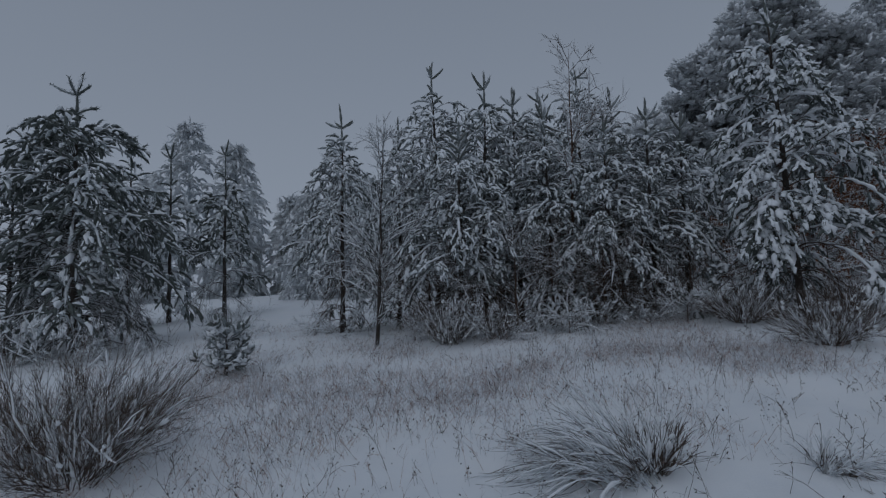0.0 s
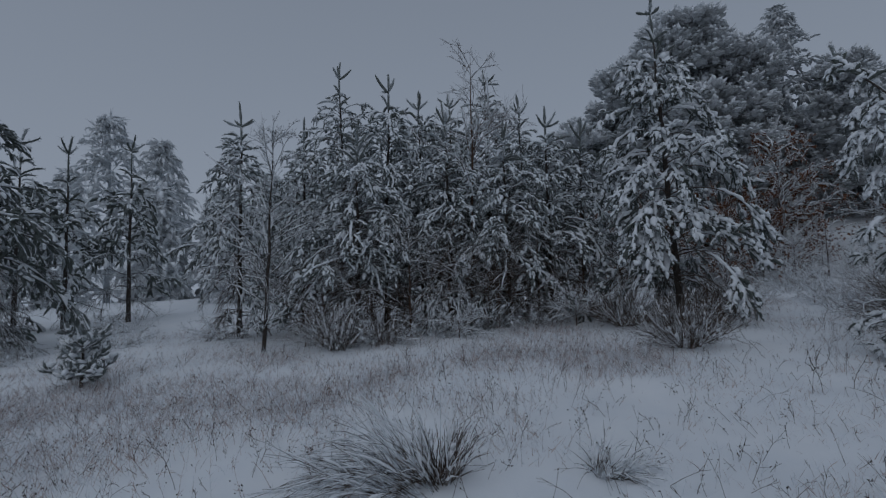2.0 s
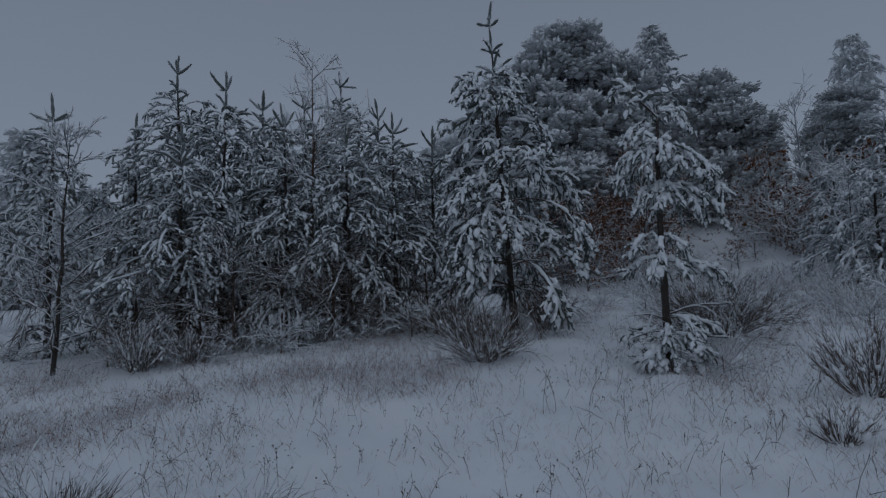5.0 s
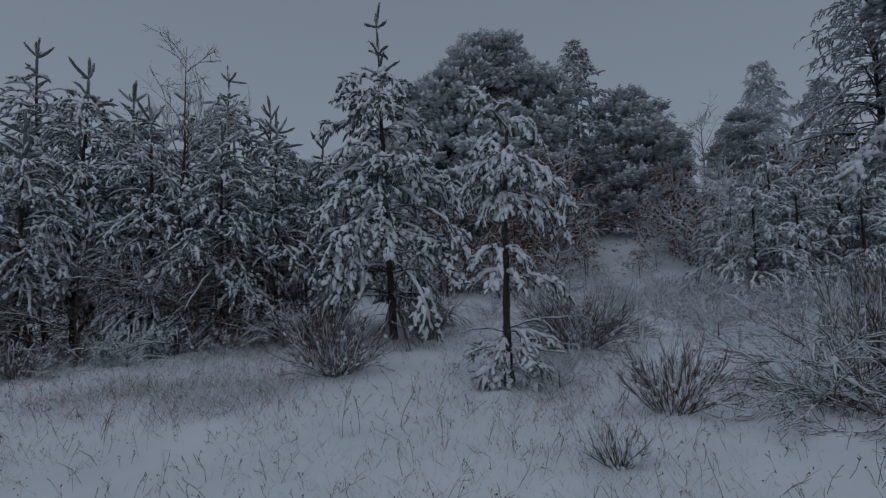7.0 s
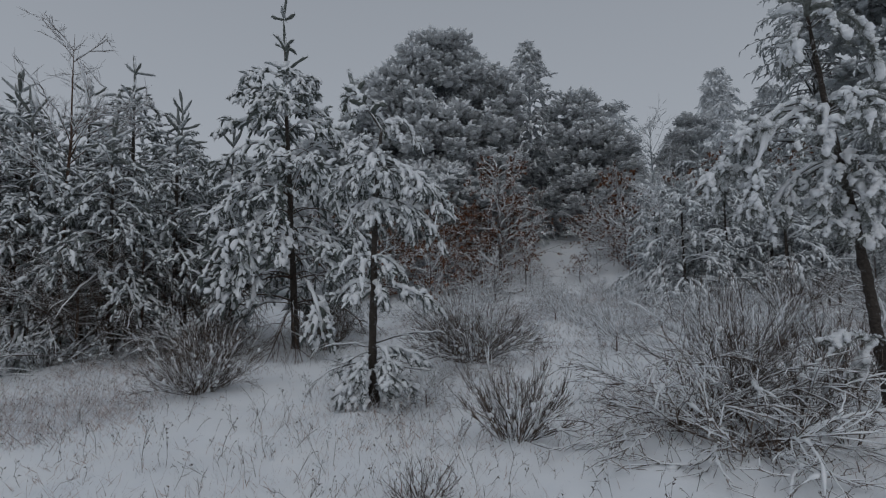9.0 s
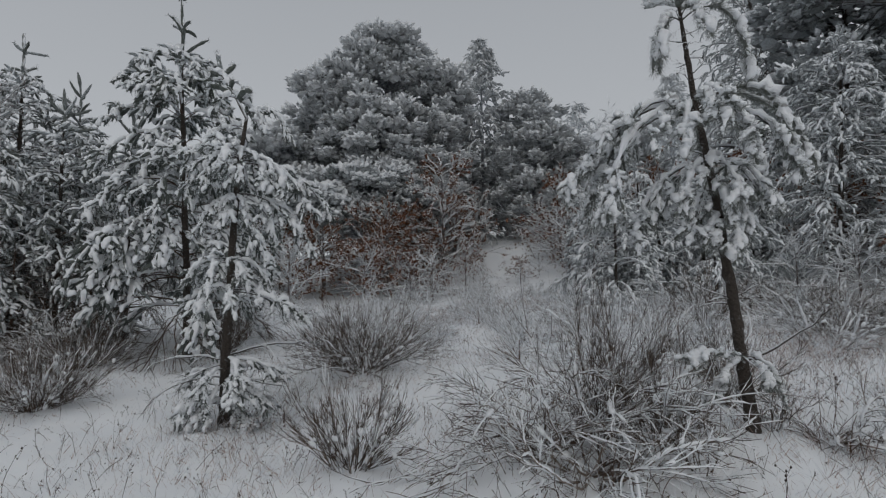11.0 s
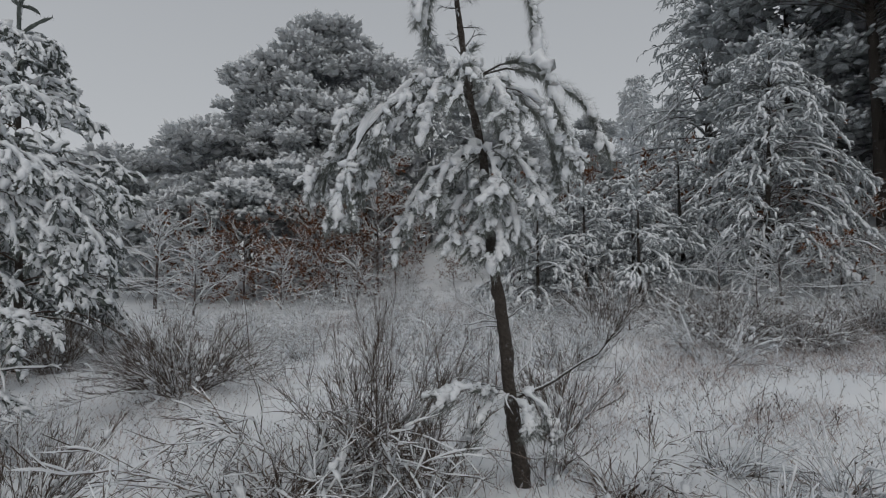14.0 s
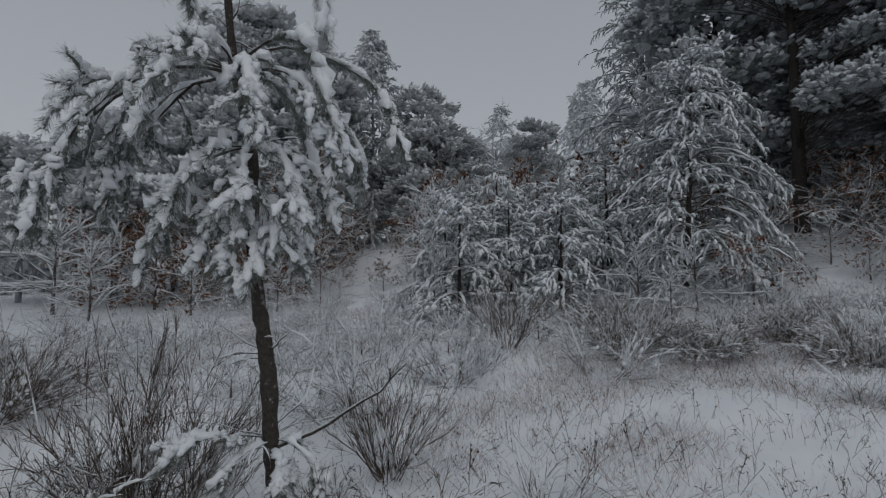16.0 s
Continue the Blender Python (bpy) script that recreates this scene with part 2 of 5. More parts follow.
def snow_on(buf, P, r, rng, sides=5, flat=0.75, lift=0.6, jitter=0.35):
    """Lumpy snow lying along the tops of polylines P; r (n,)."""
    n, k = P.shape[:2]
    if n == 0:
        return
    u = np.linspace(0, 1, k)
    prof = np.clip(np.sin(np.pi * (0.06 + 0.88 * u)), 0, 1) ** 0.3
    prof[0] *= 0.35
    prof[-1] *= 0.35
    R = r[:, None] * prof * (1 + jitter * rng.normal(size=(n, k))).clip(0.3, 1.9)
    Q = P + np.array([0, 0, 1.0]) * (R * lift)[..., None]
    Q = Q + rng.normal(size=Q.shape) * (R * 0.22)[..., None]
    e = unit(Q[:, -1] - Q[:, -2]) * R[:, -1:] * 0.8
    Q = np.concatenate([Q[:, :1] - unit(Q[:, 1:2] - Q[:, :1]) * R[:, :1, None], Q, (Q[:, -1] + e)[:, None]], 1)
    R = np.concatenate([R[:, :1] * 0.05, R, R[:, -1:] * 0.05], 1)
    tubes(buf, Q, R, sides, flat)


GOLD = (1 + 5 ** 0.5) / 2
ICO_V = unit(np.array([(-1, GOLD, 0), (1, GOLD, 0), (-1, -GOLD, 0), (1, -GOLD, 0), (0, -1, GOLD), (0, 1, GOLD), (0, -1, -GOLD), (0, 1, -GOLD), (GOLD, 0, -1), (GOLD, 0, 1), (-GOLD, 0, -1), (-GOLD, 0, 1)], float))
ICO_F = np.array([(0, 11, 5), (0, 5, 1), (0, 1, 7), (0, 7, 10), (0, 10, 11), (1, 5, 9), (5, 11, 4), (11, 10, 2), (10, 7, 6), (7, 1, 8), (3, 9, 4), (3, 4, 2), (3, 2, 6), (3, 6, 8), (3, 8, 9), (4, 9, 5), (2, 4, 11), (6, 2, 10), (8, 6, 7), (9, 8, 1)])


OCT_V = np.array([(1, 0, 0), (-1, 0, 0), (0, 1, 0), (0, -1, 0), (0, 0, 1), (0, 0, -1)], float)
OCT_F = np.array([(0, 2, 4), (2, 1, 4), (1, 3, 4), (3, 0, 4), (2, 0, 5), (1, 2, 5), (3, 1, 5), (0, 3, 5)])


def lumps(buf, P, T, r, rng, long=1.6, flat=0.7, coarse=False):
    """Small uneven heaps of snow at P, drawn out along T."""
    n = len(P)
    verts, faces = (OCT_V, OCT_F) if coarse else (ICO_V, ICO_F)
    m = len(verts)
    if n == 0:
        return
    T = unit(T)
    S = unit(np.cross(T, np.array([0.05, 0.03, 1.0])))
    N = np.cross(S, T)
    q = verts[None] * (1 + 0.24 * rng.normal(size=(n, m, 1))).clip(0.5, 1.6)
    spin = rng.random(n) * 6.283
    c, d = np.cos(spin)[:, None], np.sin(spin)[:, None]
    a, b = q[..., 0] * c - q[..., 1] * d, q[..., 0] * d + q[..., 1] * c
    V = P[:, None] + r[:, None, None] * (a[..., None] * T[:, None] * long + b[..., None] * S[:, None] + q[..., 2:3] * N[:, None] * flat)
    buf.add(V, t=(faces[None] + m * np.arange(n)[:, None, None]).reshape(-1, 3))


def heap(buf, P, per, r, rng, u0=0.1, u1=1.0, lift=0.5, long=1.6, coarse=False):
    """per heaps of snow on top of each polyline of P; r (n,)."""
    n = len(P)
    if n == 0 or per < 1:
        return
    pos, tan = along(P, u0 + (u1 - u0) * rng.random((n, per)))
    rr = (np.asarray(r)[:, None] * (0.55 + 0.8 * rng.random((n, per)) ** 1.5)).ravel()
    pos = pos.reshape(-1, 3) + np.array([0, 0, 1.0]) * (rr * lift)[:, None] + rng.normal(size=(n * per, 3)) * (rr * 0.35)[:, None]
    lumps(buf, pos, tan.reshape(-1, 3) + 0.25 * rng.normal(size=(n * per, 3)), rr, rng, long, 0.7, coarse)


def root(name, x, y, z, label, category, group=""):
    e = new(name)
    e.empty_display_size = 0.2
    e.matrix_basis = pose(x, y, z)
    return tagged(e, label, category, group)


def part(name, buf, mat, parent, label="", smooth=False, kind=""):
    ob = new(name, buf.mesh(name, mat, smooth))
    ob.parent = parent
    return tagged(ob, label, kind=kind)


# ---- ground ----
def vnoise(x, y, seed=0):
    """Smooth value noise."""
    xi, yi = np.floor(x).astype(int), np.floor(y).astype(int)
    fx, fy = x - xi, y - yi
    fx, fy = fx * fx * (3 - 2 * fx), fy * fy * (3 - 2 * fy)

    def h(a, b):
        s = np.sin(a * 127.1 + b * 311.7 + seed * 74.7) * 43758.5453
        return s - np.floor(s)

    return (h(xi, yi) * (1 - fx) + h(xi + 1, yi) * fx) * (1 - fy) + (h(xi, yi + 1) * (1 - fx) + h(xi + 1, yi + 1) * fx) * fy - 0.5


def soft_clamp(d, inner, outer):
    return np.where(np.abs(d) < inner, d, np.sign(d) * (inner + outer * np.tanh((np.abs(d) - inner) / outer)))


def lie(x, y):
    """Height of the ground: a gentle rise, and a bank behind the clearing."""
    x, y = np.asarray(x, float), np.asarray(y, float)
    cx, cy = 5 + soft_clamp(x - 5, 20, 10), 5 + soft_clamp(y - 5, 14, 8)
    s = 0.92 * cx + 0.39 * cy - 20
    bank = 6 * np.tanh(np.logaddexp(0, s) / 6)
    z = -0.02 + 0.0509 * cx + 0.0588 * cy - 0.000928 * cx * cy + 0.464 * bank
    return z


def ground_z(x, y):
    x, y = np.asarray(x, float), np.asarray(y, float)
    near = np.exp(-((x - 6) ** 2 + (y - 5) ** 2) / 900)
    bumps = 0.12 * vnoise(x / 1.9, y / 1.9, 1) + 0.08 * vnoise(x / 0.7, y / 0.7, 2) + 0.05 * vnoise(x / 0.27, y / 0.27, 3) * (0.4 + 1.2 * np.clip(vnoise(x / 2.3, y / 2.3, 5) + 0.4, 0, 1))
    mound = 0.2 * np.exp(-((x - 9.78) ** 2 + (y - 1.0) ** 2) / 0.35)
    return lie(x, y) + mound + bumps * near


def gz(x, y):
    return float(ground_z(x, y))


def axis(lo, hi, step, far):
    inner = np.arange(lo, hi + 1e-6, step)
    out, d, g = [], step, 1.25
    p = 0.0
    while p < far:
        d *= g
        p += d
        out.append(p)
    out = np.array(out)
    return np.concatenate([lo - out[::-1], inner, hi + out])


def build_ground():
    xs, ys = axis(-6, 18, 0.09, 900), axis(-1, 11, 0.09, 900)
    X, Y = np.meshgrid(xs, ys)
    V = np.stack([X, Y, ground_z(X, Y)], -1)
    ny, nx = X.shape
    i = np.arange(nx * ny).reshape(ny, nx)
    b = Buf()
    b.add(V, np.stack([i[:-1, :-1], i[:-1, 1:], i[1:, 1:], i[1:, :-1]], -1))
    tagged(new("ground", b.mesh("ground", M_GROUND, True)), "snow-covered clearing rising gently to a wooded bank", "ground", kind="structure")


build_ground()


# ---- conifers ----
def tilt_up(d, e):
    """Unit vectors of heading d (radians) and elevation e."""
    return np.stack([np.cos(d) * np.cos(e), np.sin(d) * np.cos(e), np.sin(e)], -1)


def trunk_line(h, lean, rng, k=9, wob=0.02):
    u = np.linspace(0, 1, k)
    P = np.stack([lean[0] * u, lean[1] * u, u * h], 1)
    P[1:, :2] += np.cumsum(rng.normal(size=(k - 1, 2)) * wob * h / k, 0)
    return P


def resample(P, k):
    """Polylines P with k points each."""
    pts, _ = along(P, np.repeat(np.linspace(0, 1, k)[None], len(P), 0))
    return pts


def caps(buf, P, r, rng, sides=4, lift=0.55, flat=0.75, rough=0.3):
    """Snow lying on the upper side of shoots P (n, k, 3); r (n,) is the shoots' radius."""
    n, k = P.shape[:2]
    if n == 0:
        return
    T = unit(np.gradient(P, axis=1))
    N = unit(np.cross(np.cross(T, np.array([0.03, 0.02, 1.0])), T))
    u = np.linspace(0, 1, k)
    prof = 0.45 + 0.6 * np.sin(np.pi * (0.12 + 0.8 * u))
    R = r[:, None] * prof * (1 + rough * rng.normal(size=(n, k))).clip(0.45, 1.6)
    Q = P + N * (R * lift)[..., None] + rng.normal(size=P.shape) * (R * 0.16)[..., None]
    Q = np.concatenate([Q[:, :1] - T[:, :1] * R[:, :1, None] * 0.5, Q, Q[:, -1:] + T[:, -1:] * R[:, -1:, None] * 0.6], 1)
    R = np.concatenate([R[:, :1] * 0.12, R, R[:, -1:] * 0.12], 1)
    tubes(buf, Q, R, sides, flat)
    crust = R.repeat(sides, axis=1).reshape(-1, 1)
    buf.v[-1] = buf.v[-1] + rng.normal(size=buf.v[-1].shape) * crust * (0.17 if sides > 4 else 0.1)


def shoots(bufs, F, r, rng, o, cover=None):
    """Needle-clad shoots F (n, k, 3) of radius r (n,): a dense sleeve, single needles that stick out, and the snow on them."""
    green, white = bufs[1], bufs[2]
    n, k = F.shape[:2]
    if n == 0:
        return
    u = np.linspace(0, 1, k)
    tubes(green, F, r[:, None] * o["core"] * np.interp(u, (0, 0.3, 0.8, 1), (0.6, 1.0, 0.9, 0.3)) * (1 + 0.15 * rng.normal(size=(n, k))).clip(0.6, 1.4), o["sides"])
    needles(green, F, o["mneedle"], o["nlen"], o["nwid"], rng, 0.0, o["flare"])
    keep = rng.random(n) < (o["cover"] if cover is None else cover)
    m = keep.sum()
    if m:
        lo = 0.3 * rng.random((m, 1)) ** 2
        hi = 0.65 + 0.35 * rng.random((m, 1))
        G, _ = along(F[keep], lo + (hi - lo) * np.linspace(0, 1, o["rings"])[None])
        caps(white, G, r[keep] * o["load"] * (0.6 + 0.65 * rng.random(m)), rng, o["capsides"])
    if o["grit"]:
        heap(white, F, o["grit"], r * 0.46, rng, 0.05, 1.0, 1.7, 1.15, True)


def dress(bufs, limb, L, lr, rng, o):
    """Gives one limb its wood, side twigs, needle-clad shoots and the snow that lies on them."""
    wood, green, white = bufs
    k = limb.shape[1]
    tubes(wood, limb, (lr * (1 - 0.75 * np.linspace(0, 1, k)))[None], 5)
    fr, fl = o["fr"], o["fl"]
    if o["dead"] == 2:
        line = resample(limb, 22)[:, 6:]
        shoots(bufs, line, np.array([fr * 1.4]), rng, {**o, "mneedle": int(L * o["brush"]), "rings": 16, "nlen": o["nlen"] * 1.3}, 1.0)
        needles(green, resample(limb, 12)[:, 2:6], int(L * 60), o["nlen"] * 1.1, o["nwid"], rng, 0.0, 1.4)
        m = 3 + int(L > 0.7)
        pp, tt = along(limb, np.linspace(0.72, 1.0, m)[None])
        an = np.arctan2(tt[0, :, 1], tt[0, :, 0]) + np.where(np.arange(m) % 2, 0.7, -0.7) * (0.5 + 0.7 * rng.random(m))
        F = grow(pp[0], tilt_up(an, np.arcsin(tt[0, :, 2]) + 0.1), fl * 1.6 * (0.8 + 0.5 * rng.random(m)), 6, 0.3 + 0.15 * rng.random(m), rng, 0.05)
        shoots(bufs, F, np.full(m, fr * 1.4), rng, {**o, "mneedle": int(o["mneedle"] * 2), "rings": 6, "nlen": o["nlen"] * 1.25}, 0.9)
        return
    n2 = max(2, int(L * (1 - o["clear"]) / (0.3 if o["dead"] == 3 else 0.09 if o["dead"] else o["twig_gap"])))
    us = np.sort(o["clear"] + (0.97 - o["clear"]) * rng.random(n2))
    pp, tt = along(limb, us[None])
    pp, tt = pp[0], tt[0]
    side = np.where(np.arange(n2) % 2 == 0, 1, -1)
    ang = np.arctan2(tt[:, 1], tt[:, 0]) + side * (0.25 + 1.05 * rng.random(n2))
    el = np.arcsin(np.clip(tt[:, 2], -1, 1)) * 0.8 + rng.normal(size=n2) * 0.22 + 0.1
    L2 = np.clip(L * o["twig_len"] * (1.15 - 0.75 * us) * (0.6 + 0.7 * rng.random(n2)), 0.1, 0.75)
    twig = grow(pp, tilt_up(ang, el), L2, 4, o["hang"] * (0.6 + 0.8 * rng.random(n2)), rng, 0.08)
    tubes(wood, twig, np.linspace(0.4, 0.15, 5)[None] * lr * np.ones((n2, 1)), 3)
    if o["dead"]:
        u3 = 0.2 + 0.75 * rng.random((n2, 4))
        p3, t3 = along(twig, u3)
        p3, t3 = p3.reshape(-1, 3), t3.reshape(-1, 3)
        fine = grow(p3, unit(t3 + rng.normal(size=t3.shape) * 0.5), np.repeat(L2, 4) * 0.5, 1, 0.1, rng, 0.1)
        tubes(wood, fine, np.linspace(0.2, 0.1, 2)[None] * lr * np.ones((len(fine), 1)), 3)
        if rng.random() < o["dead_snow"]:
            snow_on(white, limb[:, :-1], np.array([lr * 1.25]), rng, 4, 0.6, 0.8)
        keep = rng.random(n2) < 0.6 * o["dead_snow"]
        snow_on(white, twig[keep], np.full(keep.sum(), lr * 0.8), rng, 3, 0.7, 0.8)
        return
    # the twigs' outer parts and the shoots that hang from them in claws
    outer, _ = along(twig, np.repeat(np.linspace(0.3, 1.0, 4)[None], n2, 0))
    shoots(bufs, outer, fr * (0.75 + 0.3 * rng.random(n2)), rng, o)
    m = max(2, int(round(L2.mean() / o["gap"])))
    sp, st = along(twig, 0.3 + 0.7 * (np.arange(m)[None] + rng.random((n2, m))) / m)
    end, et = along(limb, np.linspace(0.7, 1.0, o["claw"])[None])
    S, D = np.concatenate([sp.reshape(-1, 3), end[0]]), np.concatenate([st.reshape(-1, 3), et[0]])
    ns = len(S)
    an = np.arctan2(D[:, 1], D[:, 0]) + np.where(np.arange(ns) % 2 == 0, 1, -1) * (0.2 + 0.8 * rng.random(ns))
    ee = np.arcsin(np.clip(D[:, 2], -1, 1)) + rng.normal(size=ns) * 0.42 + 0.15
    F = grow(S, tilt_up(an, ee), fl * (0.55 + 0.75 * rng.random(ns)), 3, o["shoot_droop"] * (0.4 + 1.1 * rng.random(ns)), rng, 0.08)
    shoots(bufs, F, fr * (0.7 + 0.5 * rng.random(ns)), rng, o)
    # snow along the limb itself
    if o["limb_snow"]:
        for _ in range(2):
            lo = o["clear"] * 0.4 + 0.45 * rng.random()
            line, _t = along(limb, np.linspace(lo, min(1.0, lo + 0.3 + 0.3 * rng.random()), 9)[None])
            caps(white, line, np.array([max(lr * 1.2, fr * o["limb_snow"])]), rng, 5, 0.75)


PINE = dict(twig_gap=0.2, twig_len=0.42, clear=0.15, droop=0.26, hang=0.24, dead=False, gap=0.16, claw=4, fr=0.034, fl=0.18, core=0.66, flare=0.85, load=1.0, shoot_droop=0.5, mneedle=9, nlen=0.07, nwid=0.011,
            cover=0.85, limb_snow=0.8, dead_snow=0.3, rings=3, sides=4, capsides=4, brush=500, grit=0)


def pine(name, x, y, h, seed, label, group="", r=0.05, lean=(0, 0), spread=1.5, crown0=0.06, whorl=0.4, limbs=6, profile=0.7, rise=(0.1, 0.8),
         mats=None, candles=4, split=False, bare_top=0.09, line=None, dead=0.75, dead_top=0.36, specs=None, low=0.6, tip=0.36, **more):
    """A conifer: trunk, whorls of limbs bowed by snow, dead twigs low down, and upright shoots at the tip.
    specs: limbs given one by one as (height, heading, elevation, length, droop, dead) in place of the whorls."""
    rng = np.random.default_rng(seed)
    o = {**PINE, **more}
    needle, bark = mats or (M_NEEDLE, M_BARK)
    z0 = gz(x, y)
    ob = root(name, x, y, z0 - 0.08, label, "tree", group)
    T = trunk_line(h, lean, rng) if line is None else np.array(line, float) - np.array([x, y, z0 - 0.08])
    h = T[-1, 2]
    tb = Buf()
    u = T[:, 2] / h
    tr = r * (1 - np.clip(u, 0, 1)) ** 0.8 + 0.007
    tr[0] *= 1.2
    rings = 70 if split else 24
    fineT = np.stack([np.interp(np.linspace(0, 1, rings), u, T[:, i]) for i in range(3)], 1)
    if split:
        fineT[1:-1, :2] += np.cumsum(rng.normal(size=(rings - 2, 2)) * 0.0022, 0) * np.sin(np.pi * np.linspace(0, 1, rings - 2))[:, None]
    fat = np.interp(np.linspace(0, 1, rings), u, tr) * (1 + 0.05 * rng.normal(size=rings))
    tubes(tb, fineT[None], fat[None], 10)
    tb.v[-1] += rng.normal(size=tb.v[-1].shape) * np.repeat(fat, 10)[:, None] * (0.07 if split else 0.03)
    part("trunk", tb, M_BARK if bark is M_BARK_DEAD else bark, ob, smooth=True)
    shared = (Buf(), Buf(), Buf())

    def at(height):
        t = np.clip(height / h, 0, 1)
        return np.array([np.interp(t, u, T[:, i]) for i in range(3)])

    def close(bufs, word, kind=""):
        wood, green, white = bufs
        br = part(word, wood, bark, ob, smooth=True, kind=kind)
        if green.n:
            part("needles", green, needle, br, kind="stuff")
        if white.n:
            part("snow", white, M_SNOW, br, smooth=True, kind="stuff")

    plan = list(specs or ())
    if specs is None:
        height, turn = crown0 * h, rng.random() * 6
        while height < h * (1 - bare_top):
            t = height / h
            full = spread * (1 - t) ** profile * min(1.0, low + 1.6 * t)
            for j in range(max(3, limbs + rng.integers(-1, 2))):
                plan.append((height + rng.normal() * 0.06, turn + j * 6.283 / limbs + rng.normal() * 0.3, rise[0] + (rise[1] - rise[0]) * t + rng.normal() * 0.15,
                             max(0.16, full * (0.6 + 0.65 * rng.random())), o["droop"] * (0.6 + 0.8 * rng.random()), t < dead_top and rng.random() < dead * (1 - t / dead_top * 0.6)))
            height += whorl * (0.75 + 0.5 * rng.random()) * (1.1 - 0.45 * t)
            turn += 0.9
    for height, a, e, L, bend, gone in plan:
        limb = grow(at(height)[None], tilt_up(np.array([a]), np.array([e])), np.array([L]), 8, bend * 0.75, rng, 0.14 if gone else 0.06)
        lr = max(0.005, 0.34 * r * min(1.2, L / spread) ** 0.8 * (1 - 0.4 * height / h))
        lr *= 1.5 if gone == 3 else 1.0
        bufs = (Buf(), Buf(), Buf()) if split else shared
        dress(bufs, limb, L, lr, rng, {**o, "dead": int(gone), "droop": bend})
        if split:
            close(bufs, "branch")
    # leader and the upright shoots at the tip
    bufs = (Buf(), Buf(), Buf()) if split else shared
    wood, green, white = bufs
    top = bare_top * 1.1
    lead = np.stack([at(h * (1 - top + top * f)) for f in np.linspace(0, 1, 7)])
    brush = {**o, "sides": 6, "flare": 1.1, "core": 0.6, "load": 0.8}
    if candles:
        fat = max(0.046, 0.9 * o["fr"])
        shoots(bufs, lead[None, 2:], np.array([fat * 0.9]), rng, {**brush, "mneedle": 60}, 0.6)
        tiers = [(1.0, candles, 0.6, tip), (1 - top * 0.5, candles, 0.6, tip * 0.9), (1 - top * 0.85, candles + 1, 0.5, tip * 1.4)]
        for level, count, rise0, size in tiers:
            ca = np.arange(count) * 6.283 / count + rng.random() * 3 + 0.3 * rng.normal(size=count)
            foot = np.stack([at(h * (level - 0.012 * f)) for f in rng.random(count)])
            C = grow(foot, tilt_up(ca, rise0 + 0.3 * rng.normal(size=count)), size * (0.45 + 0.65 * rng.random(count)), 5, (-0.08 if level == 1.0 else 0.24) * (0.4 + rng.random(count)), rng, 0.05)
            tubes(wood, C, np.full((count, 6), 0.008), 4)
            shoots(bufs, C, np.full(count, fat), rng, {**brush, "mneedle": 40}, 0.35 if level == 1.0 else 0.8)
        up = grow(at(h)[None], np.array([[0.12 * rng.normal(), 0.12 * rng.normal(), 1.0]]), np.array([tip * (0.8 + 0.5 * rng.random())]), 5, 0, rng, 0.02)
        shoots(bufs, up, np.array([fat]), rng, {**brush, "mneedle": 45}, 0.3)
    else:
        shoots(bufs, lead[None], np.array([o["fr"] * 0.8]), rng, brush, 0.9)
    if split:
        close(bufs, "leader", "stuff")
    else:
        part("branchwood", wood, bark, ob, smooth=True, kind="stuff")
        part("crown", green, needle, ob, kind="stuff")
        part("snow", white, M_SNOW, ob, smooth=True, kind="stuff")
    return ob


